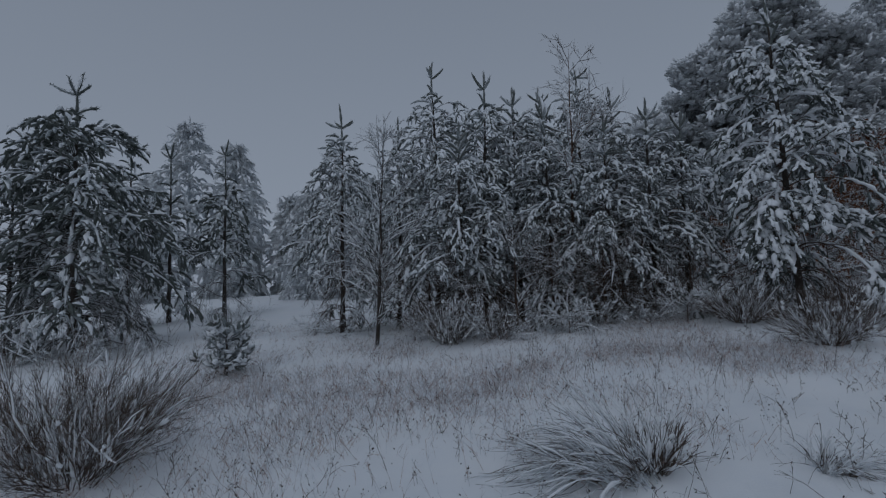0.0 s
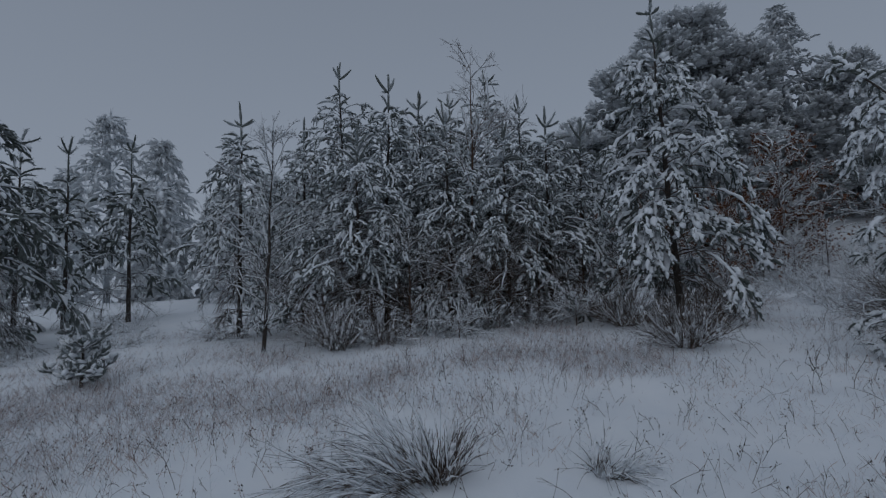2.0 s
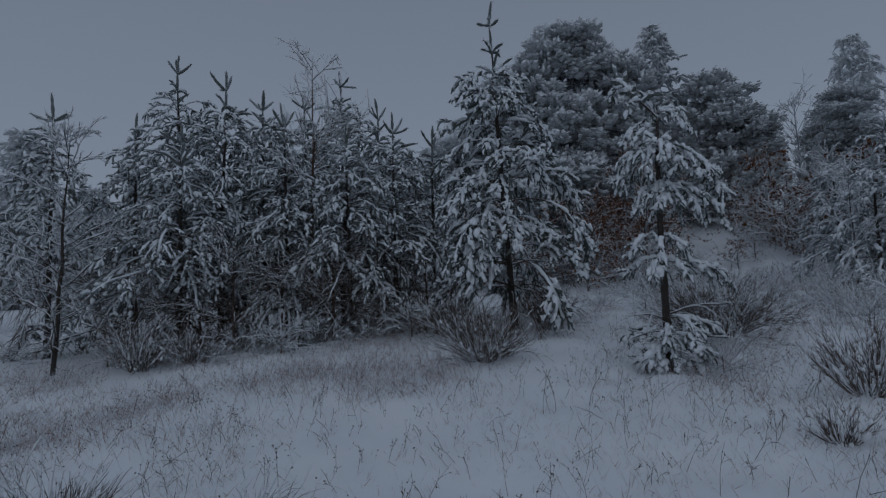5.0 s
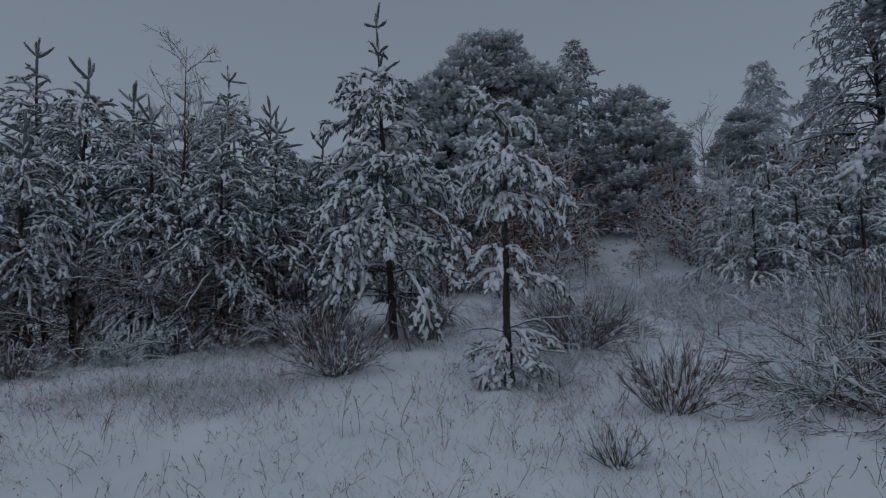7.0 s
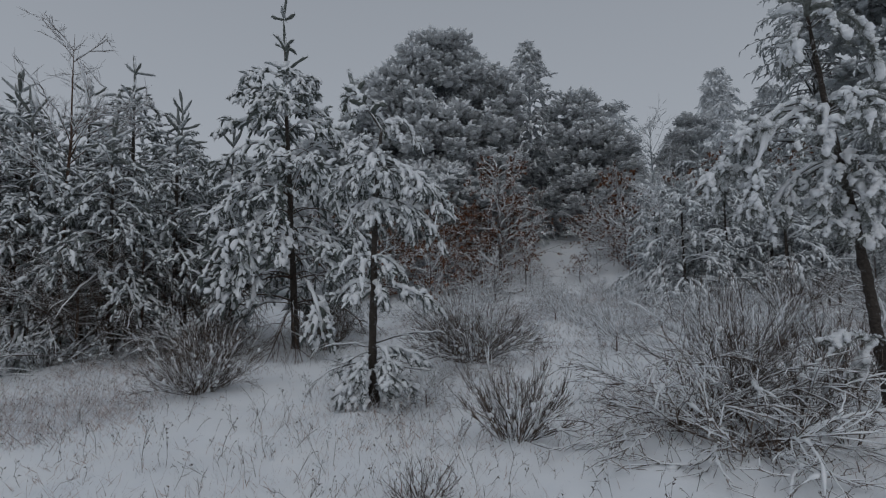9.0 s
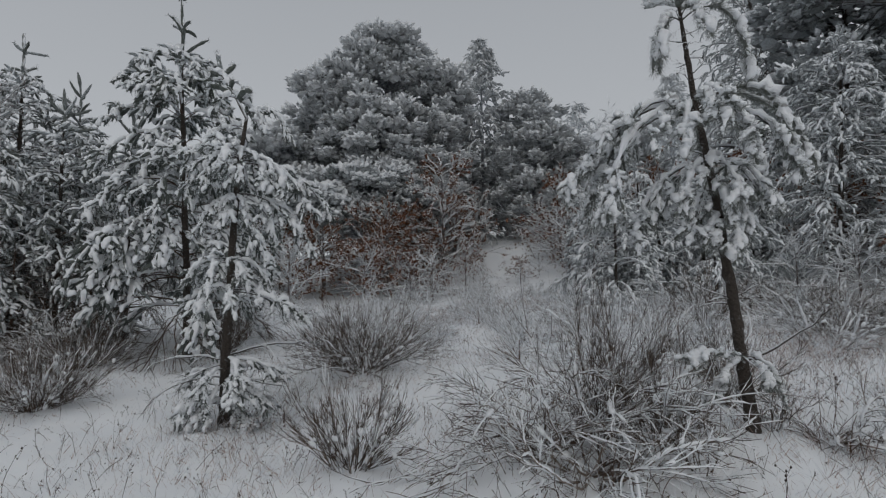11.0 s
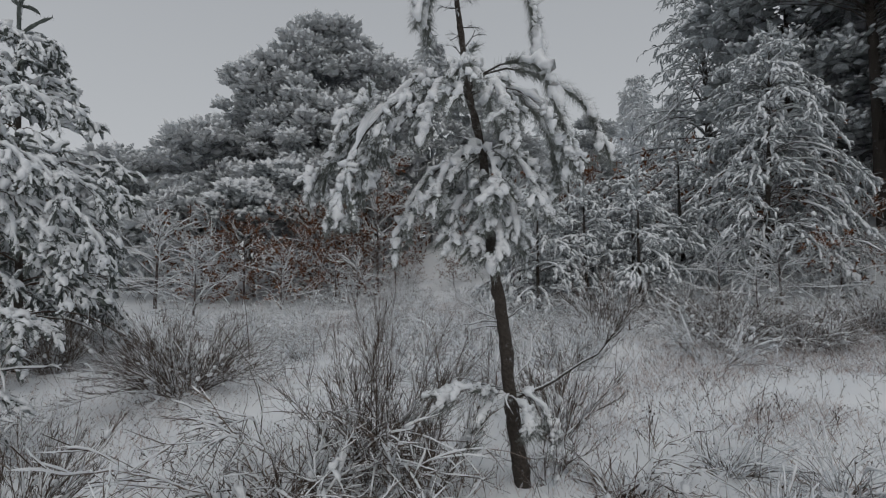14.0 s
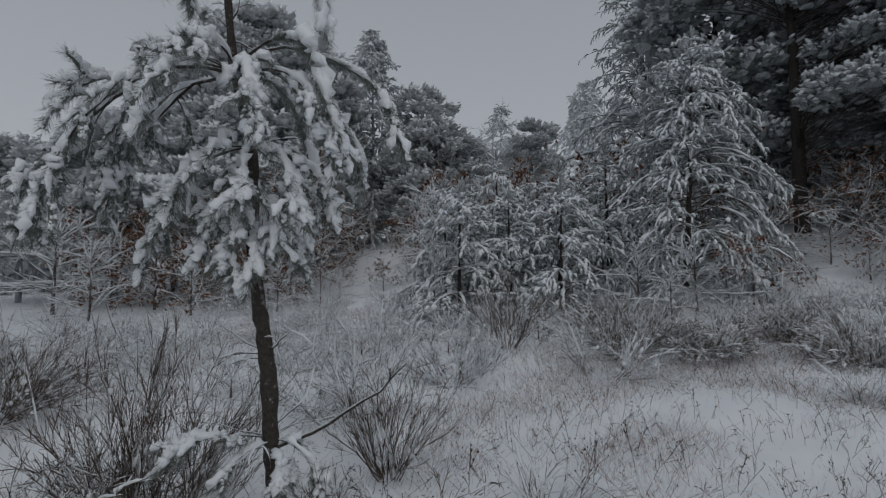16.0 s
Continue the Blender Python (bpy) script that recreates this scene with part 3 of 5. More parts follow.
def clump_pine(name, x, y, h, seed, label, lobes, mats, group="", r=0.22, clumps=90, size=0.75, tufts=30, snow_r=0.07, cover=0.5, lean=(0, 0), nwid=0.015, m=5, limb_r=0.03, tuft=0.12):
    """An old broad pine: limbs that end in flattened pads of foliage, dark below and snowy above. lobes: (dx, dy, z, rx, ry, rz) of the crown."""
    rng = np.random.default_rng(seed)
    needle, bark = mats
    z0 = gz(x, y)
    ob = root(name, x, y, z0 - 0.05, label, "tree", group)
    T = trunk_line(h * 0.93, lean, rng, 9, 0.03)
    tb = Buf()
    tubes(tb, T[None], (r * (1 - np.linspace(0, 1, 9)) ** 0.8 + 0.02)[None], 9)
    part("trunk", tb, bark, ob, smooth=True)
    wood, green, white = Buf(), Buf(), Buf()
    vol = np.array([l[3] * l[4] + l[3] * l[5] for l in lobes])
    pick = rng.choice(len(lobes), clumps, p=vol / vol.sum())
    lob = np.array(lobes)[pick]
    d = unit(rng.normal(size=(clumps, 3)))
    d[:, 2] = np.where(d[:, 2] < -0.45, -d[:, 2], d[:, 2])
    C = lob[:, :3] + d * lob[:, 3:] * np.where(rng.random((clumps, 1)) < 0.2, 0.3 + 0.3 * rng.random((clumps, 1)), 0.7 + 0.3 * rng.random((clumps, 1)) ** 0.6)
    start = np.stack([[np.interp(np.clip(c[2] - 0.25 * np.hypot(c[0], c[1]) - 0.3 * rng.random(), 0.1 * h, 0.9 * h), T[:, 2], T[:, i]) for i in range(3)] for c in C])
    span = np.linalg.norm(C - start, axis=1)[:, None]
    mid = start + (C - start) * 0.5 + rng.normal(size=C.shape) * 0.12 * span + np.array([0, 0, 0.1]) * span
    f = np.linspace(0, 1, 6)[None, :, None]
    L = (1 - f) ** 2 * start[:, None] + 2 * f * (1 - f) * mid[:, None] + f ** 2 * C[:, None]
    L[:, 1:-1] += rng.normal(size=L[:, 1:-1].shape) * 0.05
    tubes(wood, L, np.linspace(1.0, 0.3, 6)[None] * limb_r * (0.6 + 0.8 * rng.random((clumps, 1))), 4)
    S = size * (0.55 + 0.75 * rng.random(clumps))
    lumps(green, C - np.array([0, 0, 0.1]) * S[:, None], unit(rng.normal(size=(clumps, 3)) * np.array([1, 1, 0.1])), S * 0.36, rng, 1.05, 0.6)
    o = unit(rng.normal(size=(clumps, tufts, 3)))
    o[..., 2] = np.where(o[..., 2] < -0.3, -o[..., 2], o[..., 2])
    P0 = C[:, None] + o * S[:, None, None] * np.array([1.0, 1.0, 0.6]) * (0.45 + 0.6 * rng.random((clumps, tufts, 1)) ** 0.6)
    D = unit(o * np.array([1, 1, 0.5]) + d[:, None] * 0.4 + np.array([0, 0, -0.12]))
    P0, D, up = P0.reshape(-1, 3), D.reshape(-1, 3), o[..., 2].ravel()
    n = len(P0)
    ts = tuft * (0.6 + 0.8 * rng.random(n))
    lumps(green, P0, D, ts, rng, 1.5, 0.7, True)
    for _ in range(m):
        blades(green, P0 + D * ts[:, None] * 0.5, unit(D + rng.normal(size=(n, 3)) * 0.55), ts * 1.25, np.full(n, nwid), rng)
    keep = (rng.random(n) < cover * np.clip(0.55 + 0.9 * up, 0.05, 1.0)) & (up > -0.15)
    lumps(white, P0[keep] + np.array([0, 0, 1.0]) * (ts[keep] * 0.9)[:, None] + D[keep] * (ts[keep] * 0.7)[:, None], D[keep] + 0.3 * rng.normal(size=(keep.sum(), 3)), snow_r * (0.6 + 0.9 * rng.random(keep.sum())), rng, 1.6, 0.6, True)
    part("branchwood", wood, bark, ob, smooth=True, kind="stuff")
    part("crown", green, needle, ob, kind="stuff")
    part("snow", white, M_SNOW, ob, smooth=True, kind="stuff")
    return ob


# ---- leafless trees and shrubs ----
def bare_tree(name, x, y, h, seed, label, group="", r=0.05, spread=0.9, limbs=22, crown0=0.15, rise=0.6, mats=None, leaves=0, snow_r=0.012, lean=(0, 0), fine=1.0, kind_word="tree", droop=0.05):
    rng = np.random.default_rng(seed)
    bark = mats or M_BARK_RED
    z0 = gz(x, y)
    ob = root(name, x, y, z0 - 0.03, label, kind_word, group)
    T = trunk_line(h, lean, rng, 10, 0.035)
    tb = Buf()
    u = np.linspace(0, 1, 10)
    tubes(tb, T[None], (r * (1 - u) ** 0.9 + 0.0022)[None], 8)
    part("trunk", tb, bark, ob, smooth=True)
    wood, white, leaf = Buf(), Buf(), Buf()
    t = crown0 + (0.95 - crown0) * rng.random(limbs)
    P0, _ = along(np.repeat(T[None], limbs, 0), t[:, None])
    P0 = P0[:, 0]
    L = spread * (1.1 - 0.75 * t) * (0.6 + 0.7 * rng.random(limbs))
    A = rng.random(limbs) * 6.283
    l1 = grow(P0, tilt_up(A, rise + 0.5 * t + rng.normal(size=limbs) * 0.2), L, 6, droop, rng, 0.13)
    tubes(wood, l1, np.linspace(0.34, 0.09, 7)[None] * r * (1.05 - 0.6 * t)[:, None], 4)
    snow_on(white, l1, np.full(limbs, snow_r * 1.3), rng, 4, 0.7, 0.9)
    level, L1 = l1, L
    for step, (cnt, share) in enumerate(((6, 0.45), (5, 0.42))):
        cnt = max(2, int(cnt * fine))
        n = len(level)
        uu = 0.25 + 0.72 * rng.random((n, cnt))
        pp, tt = along(level, uu)
        pp, tt = pp.reshape(-1, 3), tt.reshape(-1, 3)
        d = unit(tt + rng.normal(size=tt.shape) * 0.55 + np.array([0, 0, 0.15]))
        L2 = np.repeat(L1, cnt) * share * (0.5 + 0.8 * rng.random(n * cnt))
        lv = grow(pp, d, L2, 3 - step, droop, rng, 0.12)
        rr = (0.10, 0.055)[step] * r
        tubes(wood, lv, np.linspace(1.0, 0.45, 4 - step)[None] * max(rr, 0.0022) * np.ones((len(lv), 1)), 3)
        keep = rng.random(len(lv)) < (0.8, 0.6)[step]
        snow_on(white, lv[keep], np.full(keep.sum(), snow_r * (0.9, 0.65)[step]), rng, 3, 0.8, 0.9)
        level, L1 = lv, L2
    if leaves:
        pick = rng.integers(0, len(level), leaves)
        pp, _ = along(level[pick], rng.random((leaves, 1)))
        blades(leaf, pp[:, 0], unit(rng.normal(size=(leaves, 3)) + np.array([0, 0, -0.8])), np.full(leaves, 0.085), np.full(leaves, 0.06), rng)
        part("foliage", leaf, M_LEAF, ob, "withered brown leaves", kind="stuff")
    part("branchwood", wood, bark, ob, smooth=True, kind="stuff")
    part("snow", white, M_SNOW, ob, smooth=True, kind="stuff")
    return ob


def broom(name, x, y, h, w, seed, label, group="", stems=20, side=13, fine=7, arch=0.02, snow=0.2, mat=None, thick=0.0030, snow_r=0.009, fan=0.9, lean=(0, 0), straight=0.3, caps=40, bend=-0.12):
    """A broom or tussock: stems that fan out from one foot, forking twice over, and the snow caught in them."""
    rng = np.random.default_rng(seed)
    mat = mat or M_BROOM
    ob = root(name, x, y, gz(x, y) - 0.02, label, "shrub", group)
    stem, white = Buf(), Buf()
    a = rng.random(stems) * 6.283
    tilt = fan * rng.random(stems) ** 0.6
    L = np.hypot(h * np.cos(tilt * 0.8), w * 0.5 * np.sin(tilt)) * (0.62 + 0.4 * rng.random(stems))
    P0 = np.stack([np.cos(a), np.sin(a), 0 * a], 1) * (w * 0.14 * rng.random(stems) ** 0.5)[:, None]
    D = unit(tilt_up(a, np.pi / 2 - tilt) + np.array([lean[0], lean[1], 0]) + rng.normal(size=(stems, 3)) * 0.12)
    s = grow(P0, D, L, 7, arch * (0.3 + 1.4 * rng.random(stems)), rng, 0.09)
    s[:, :, 2] = np.maximum(s[:, :, 2], 0.02)
    tubes(stem, s, np.linspace(1.9, 0.6, 8)[None] * thick * np.ones((stems, 1)), 4)
    keep = rng.random(stems) < snow
    snow_on(white, s[keep][:, 2:], snow_r * (0.6 + 0.9 * rng.random(keep.sum())), rng, 4)
    level, LL = s, L
    for cnt, share, rr, k, steps in ((side, 0.36, 0.8, 0.12, 3), (fine, 0.42, 0.62, 0.15, 1)):
        if not cnt:
            break
        pp, tt = along(level, k + (0.97 - k) * rng.random((len(level), cnt)))
        pp, tt = pp.reshape(-1, 3), tt.reshape(-1, 3)
        d = unit(tt + rng.normal(size=tt.shape) * straight + np.array([0, 0, 0.1]))
        L2 = np.repeat(LL, cnt) * share * (0.45 + 0.8 * rng.random(len(pp)))
        tw = grow(pp, d, L2, steps, bend, rng, 0.06)
        tw[:, :, 2] = np.maximum(tw[:, :, 2], 0.015)
        tubes(stem, tw, np.linspace(1.0, 0.5, steps + 1)[None] * rr * thick * np.ones((len(pp), 1)), 3)
        keep = rng.random(len(tw)) < snow * (0.6 if steps > 1 else 0.12)
        snow_on(white, tw[keep], snow_r * 0.8 * (0.5 + rng.random(keep.sum())), rng, 3)
        if steps > 1 and caps:
            spots = rng.integers(0, len(tw), int(caps * (0.4 + snow * 2)))
            lumps(white, tw[spots, 1], tw[spots, 2] - tw[spots, 1], 0.008 + 0.018 * rng.random(len(spots)) ** 2, rng, 1.7, 0.8)
        level, LL = tw, L2
    part("brushwood", stem, mat, ob, kind="stuff")
    if white.n:
        part("snow", white, M_SNOW, ob, smooth=True, kind="stuff")
    return ob


def fallen_broom(name, x, y, h, w, seed, label, group="", stems=26, sub=8, fine=4, snow_r=0.0095):
    """A broom pressed down by snow: long arching branches that end in drooping fingers, all thickly coated."""
    rng = np.random.default_rng(seed)
    ob = root(name, x, y, gz(x, y) - 0.02, label, "shrub", group)
    wood, white, dead = Buf(), Buf(), Buf()
    a = rng.random(stems) * 6.283
    L = w * 0.52 * (0.6 + 0.65 * rng.random(stems))
    P0 = np.stack([np.cos(a), np.sin(a), 0 * a], 1) * (w * 0.1 * rng.random(stems))[:, None]
    s = grow(P0, tilt_up(a + rng.normal(size=stems) * 0.3, 0.35 + 0.65 * rng.random(stems)), L, 9, 0.06 + 0.13 * rng.random(stems), rng, 0.2)
    s[:, :, 2] = np.clip(s[:, :, 2], 0.04, h)
    tubes(wood, s, np.linspace(0.0085, 0.0035, 10)[None] * np.ones((stems, 1)), 5)
    snow_on(white, resample(s[:, 2:], 16), snow_r * (0.7 + 0.5 * rng.random(stems)), rng, 6, 0.9, 0.7, 0.2)
    level, LL = s, L
    for cnt, share, steps, rw, rs, cover in ((sub, 0.34, 5, 0.004, 0.66, 0.75), (fine, 0.6, 2, 0.003, 0.5, 0.45)):
        pp, tt = along(level, 0.25 + 0.72 * rng.random((len(level), cnt)))
        pp, tt = pp.reshape(-1, 3), tt.reshape(-1, 3)
        L2 = np.repeat(LL, cnt) * share * (0.4 + 0.8 * rng.random(len(pp)))
        tw = grow(pp, unit(tt + rng.normal(size=tt.shape) * np.array([0.42, 0.42, 0.34])), L2, steps, 0.03, rng, 0.14)
        tw[:, :, 2] = np.maximum(tw[:, :, 2], 0.02)
        tubes(wood, tw, np.linspace(1.0, 0.5, steps + 1)[None] * rw * np.ones((len(tw), 1)), 3)
        keep = rng.random(len(tw)) < cover
        snow_on(white, resample(tw[keep], 7 if steps == 5 else 4), snow_r * rs * (0.6 + 0.6 * rng.random(keep.sum())), rng, 4, 0.9, 0.7, 0.18)
        if steps == 5:
            spots = rng.integers(0, len(tw), 70)
            lumps(white, tw[spots, 1] + np.array([0, 0, 0.008]), tw[spots, 2] - tw[spots, 1], 0.012 + 0.022 * rng.random(70) ** 2, rng, 1.9, 0.65)
        level, LL = tw, L2
    n = 90
    q = rng.normal(size=(n, 2)) * w * 0.13
    sticks = grow(np.stack([q[:, 0], q[:, 1], 0 * q[:, 0]], 1), tilt_up(rng.random(n) * 6.283, 0.4 + 0.9 * rng.random(n)), h * (0.4 + 0.5 * rng.random(n)), 4, 0.1, rng, 0.2)
    tubes(dead, sticks, np.linspace(0.004, 0.002, 5)[None] * np.ones((n, 1)), 4)
    part("brushwood", wood, M_BROOM, ob, kind="stuff")
    part("brown_brushwood", dead, M_BARK_RED, ob, "withered brown stems", kind="stuff")
    part("snow", white, M_SNOW, ob, smooth=True, kind="stuff")
    return ob


# ---- the young pine thicket ----
THICKET = dict(mats=(M_NEEDLE, M_BARK_DEAD), group="young pines of the thicket", split=True, fr=0.03, fl=0.135, gap=0.105, twig_gap=0.125, mneedle=8, nlen=0.055, nwid=0.009, droop=0.34, hang=0.3, whorl=0.37, shoot_droop=0.34, clear=0.14, cover=0.8, load=0.95, limb_snow=0.7, dead_snow=0.15, dead_top=0.4, dead=1.0, low=0.45, limbs=7, profile=0.6, rise=(0.05, 0.85), bare_top=0.12, tip=0.42, candles=4)
REAR = {**THICKET, "gap": 0.14, "twig_gap": 0.17, "sides": 3, "fr": 0.032}
pine("pine_tree", -2.19, 10.5, 4.72, 11, "slim young pine with bowed snowy boughs at the thicket's edge", r=0.05, spread=1.79, **THICKET)
pine("pine_tree", -0.05, 11.0, 6.0, 12, "tall young pine with drooping snow-laden boughs in the thicket", r=0.065, spread=2.13, **REAR)
pine("pine_tree", -0.97, 11.2, 4.6, 13, "slender young pine with snowy boughs in the thicket", r=0.05, spread=1.68, **REAR)
pine("pine_tree", 0.9, 10.0, 5.3, 14, "young pine with a bent tip and snowy boughs in the thicket", r=0.055, lean=(0.12, 0.0), spread=2.02, **THICKET)
pine("pine_tree", 1.75, 10.3, 5.0, 15, "young pine hung with snow in the thicket", r=0.055, spread=1.90, **THICKET)
pine("pine_tree", 3.45, 11.0, 5.7, 16, "tall young pine with cross-shaped tip shoots in the thicket", r=0.06, spread=2.13, **REAR)
pine("pine_tree", 4.45, 11.2, 5.0, 17, "young pine with cross-shaped tip shoots in the thicket", r=0.055, spread=2.02, **REAR)
pine("pine_tree", 4.35, 9.4, 4.2, 18, "young pine with snow-weighted boughs at the thicket's edge", r=0.05, spread=1.79, **THICKET)
pine("pine_tree", 0.35, 9.2, 3.9, 19, "low young pine bowed by snow at the thicket's edge", r=0.045, spread=2.02, **THICKET)
pine("pine_tree", 2.2, 9.4, 4.3, 20, "young pine bowed by snow at the thicket's edge", r=0.05, spread=2.13, **THICKET)
pine("pine_tree", 3.4, 9.2, 3.9, 21, "low young pine bowed by snow at the thicket's edge", r=0.045, spread=2.02, **THICKET)
pine("pine_tree", 5.35, 9.9, 4.0, 22, "young pine with snowy boughs beside the largest pine", r=0.05, spread=1.68, **THICKET)
pine("pine_tree", 2.6, 11.4, 5.3, 23, "young pine half hidden in the thicket", r=0.055, spread=2.02, **REAR)
bare_tree("bare_tree", 2.65, 9.3, 5.75, 31, "leafless reddish sapling with snow on its twigs", r=0.045, spread=2.0, limbs=30, crown0=0.1, rise=0.45, snow_r=0.011)
bare_tree("bare_tree", -1.28, 8.4, 3.95, 32, "leafless young tree with snow along its grey limbs", r=0.036, spread=1.4, limbs=40, crown0=0.08, rise=0.35, lean=(0.2, 0), snow_r=0.009, mats=M_BARK)
bare_tree("dead_shrub", 1.3, 8.6, 1.8, 33, "tangled leafless shrub under the thicket's boughs", r=0.03, spread=1.8, limbs=30, crown0=0.05, rise=0.3, snow_r=0.0045, mats=M_BARK_DEAD, kind_word="shrub", fine=1.0)
bare_tree("dead_shrub", 3.0, 8.7, 1.7, 34, "tangled leafless shrub under the thicket's boughs", r=0.03, spread=1.7, limbs=30, crown0=0.05, rise=0.3, snow_r=0.0045, mats=M_BARK_DEAD, kind_word="shrub", fine=1.0)
bare_tree("dead_shrub", -0.3, 9.0, 1.6, 35, "tangled leafless shrub under the thicket's boughs", r=0.03, spread=1.5, limbs=26, crown0=0.05, rise=0.3, snow_r=0.0045, mats=M_BARK_DEAD, kind_word="shrub", fine=1.0)

for x, y, h, s in ((3.9, 8.9, 1.9, 36), (4.9, 9.0, 1.7, 37), (2.1, 9.0, 1.9, 38), (0.6, 9.6, 2.0, 39), (3.3, 9.9, 2.2, 40)):
    bare_tree("dead_shrub", x, y, h, s, "dark tangle of dead twigs inside the thicket", r=0.03, spread=1.7, limbs=26, crown0=0.04, rise=0.25, snow_r=0.0025, mats=M_BARK_DEAD, kind_word="shrub", fine=0.8)

# ---- the three pines of the clearing ----
pine("pine_tree", 6.33, 7.95, 6.1, 41, mats=(M_NEEDLE_MID, M_BARK_DEAD), label="tall drooping pine with thick snow on its boughs", r=0.06, spread=2.6, lean=(-0.15, 0.05), limbs=8, whorl=0.42, bare_top=0.18, crown0=0.14, dead_top=0.24, dead=1.0, clear=0.36, split=True, profile=0.9, rise=(0.15, 0.9), droop=0.33, hang=0.3, shoot_droop=0.42, fr=0.036, fl=0.17, gap=0.115, twig_gap=0.11, twig_len=0.42, claw=8, load=1.05, cover=0.85, limb_snow=0.9, low=0.62, tip=0.42, candles=4, mneedle=14, nlen=0.06, nwid=0.010, sides=5, capsides=5, rings=4, dead_snow=0.15)


def leaning_pine():
    """A small pine with a bent tip; an umbrella of hanging boughs above, thin and twiggy below."""
    q = math.radians(-23.5)
    limbs = [(4.05, 175, 20, 0.22, 0.3, 0), (4.0, 10, 30, 0.25, 0.3, 0), (3.8, 200, 25, 0.3, 0.35, 0), (3.75, 40, 20, 0.3, 0.35, 0), (3.6, 8, 38, 0.62, 0.42, 0), (3.58, 320, 30, 0.42, 0.42, 0), (3.45, 172, 16, 0.55, 0.26, 0), (3.42, 212, 10, 0.5, 0.32, 0), (3.4, 110, 15, 0.5, 0.3, 0),
             (3.14, 182, 14, 0.95, 0.32, 0), (3.1, 205, 12, 0.95, 0.34, 0), (3.12, 156, 12, 0.9, 0.32, 0), (3.1, 235, 18, 0.85, 0.38, 0), (3.14, 262, 24, 0.8, 0.42, 0), (3.12, 287, 24, 0.8, 0.42, 0), (3.1, 312, 20, 0.85, 0.4, 0), (3.1, 336, 16, 0.95, 0.34, 0), (3.08, 2, 12, 1.2, 0.26, 0), (3.06, 18, 4, 1.5, 0.2, 0), (3.1, 60, 14, 0.9, 0.32, 0), (3.1, 100, 14, 0.8, 0.34, 0), (3.1, 130, 12, 0.8, 0.32, 0),
             (2.75, 6, -4, 1.3, 0.2, 0), (2.72, 344, -6, 0.9, 0.28, 0), (2.7, 268, 8, 0.5, 0.45, 0), (2.7, 238, 6, 0.55, 0.42, 0), (2.7, 302, 6, 0.55, 0.42, 0), (2.72, 190, -4, 0.65, 0.34, 0), (2.7, 90, 0, 0.6, 0.36, 0), (2.68, 40, -4, 0.8, 0.28, 0),
             (2.08, 200, 12, 0.38, 0.26, 0), (2.05, 252, 10, 0.36, 0.3, 0), (2.05, 300, 10, 0.3, 0.3, 0), (2.06, 20, 10, 0.32, 0.28, 0), (2.04, 165, 8, 0.36, 0.28, 0),
             (1.8, 188, 8, 0.38, 0.2, 0), (1.78, 238, 10, 0.36, 0.24, 0), (1.77, 290, 8, 0.36, 0.24, 0), (1.78, 338, 2, 0.55, 0.14, 0), (1.76, 10, -2, 0.65, 0.12, 0), (1.76, 85, 2, 0.42, 0.2, 0),
             (1.14, 6, 14, 0.8, 0.02, 1), (1.1, 348, 4, 0.5, 0.14, 0), (1.12, 310, 8, 0.36, 0.24, 0), (1.1, 190, 10, 0.55, 0.06, 1), (1.05, 225, 8, 0.42, 0.12, 1), (0.94, 202, 8, 0.6, 0.08, 1), (0.9, 0, 8, 0.65, 0.05, 1), (0.9, 300, 8, 0.42, 0.2, 0), (0.88, 266, 4, 0.36, 0.28, 0), (0.85, 180, 12, 0.45, 0.1, 1), (0.85, 335, 8, 0.42, 0.2, 0), (0.72, 240, 8, 0.34, 0.2, 0), (0.72, 20, 8, 0.36, 0.16, 1), (0.7, 290, 10, 0.34, 0.2, 1), (1.0, 170, 8, 0.4, 0.16, 0), (1.02, 250, 6, 0.36, 0.2, 0), (0.82, 215, 6, 0.4, 0.2, 0), (0.8, 10, 6, 0.42, 0.16, 0), (0.95, 60, 8, 0.5, 0.12, 1), (0.68, 190, 10, 0.3, 0.2, 0), (0.66, 320, 8, 0.3, 0.24, 0)]
    z0 = gz(6.5, 4.05) - 0.08
    specs = [(z - z0, q + radians(a), radians(e), (0.74 if 2.3 < z < 3.3 else 0.9 if z > 3 else 1.2) * L, d + (0.08 if z > 2.3 else 0), bool(gone)) for z, a, e, L, d, gone in limbs]
    pine("pine_tree", 6.5, 4.05, 3.6, 42, "small leaning pine heavily loaded with snow", r=0.045, spread=1.2, split=True, specs=specs, mats=(M_NEEDLE_MID, M_BARK),
         line=[(6.5, 4.05, 0.45), (6.49, 4.06, 0.94), (6.5, 4.09, 1.33), (6.54, 4.12, 2.2), (6.6, 4.15, 3.0), (6.68, 4.2, 3.55), (6.58, 4.4, 3.85), (6.46, 4.6, 4.15)], fr=0.025, fl=0.125, gap=0.085, twig_gap=0.09, claw=7, clear=0.22, dead_snow=0.8, nlen=0.055, mneedle=34, nwid=0.0045, grit=14, core=0.5, candles=2, tip=0.22, load=0.95, cover=0.85, limb_snow=1.1, hang=0.28, shoot_droop=0.55, sides=6, capsides=6, rings=5)


leaning_pine()


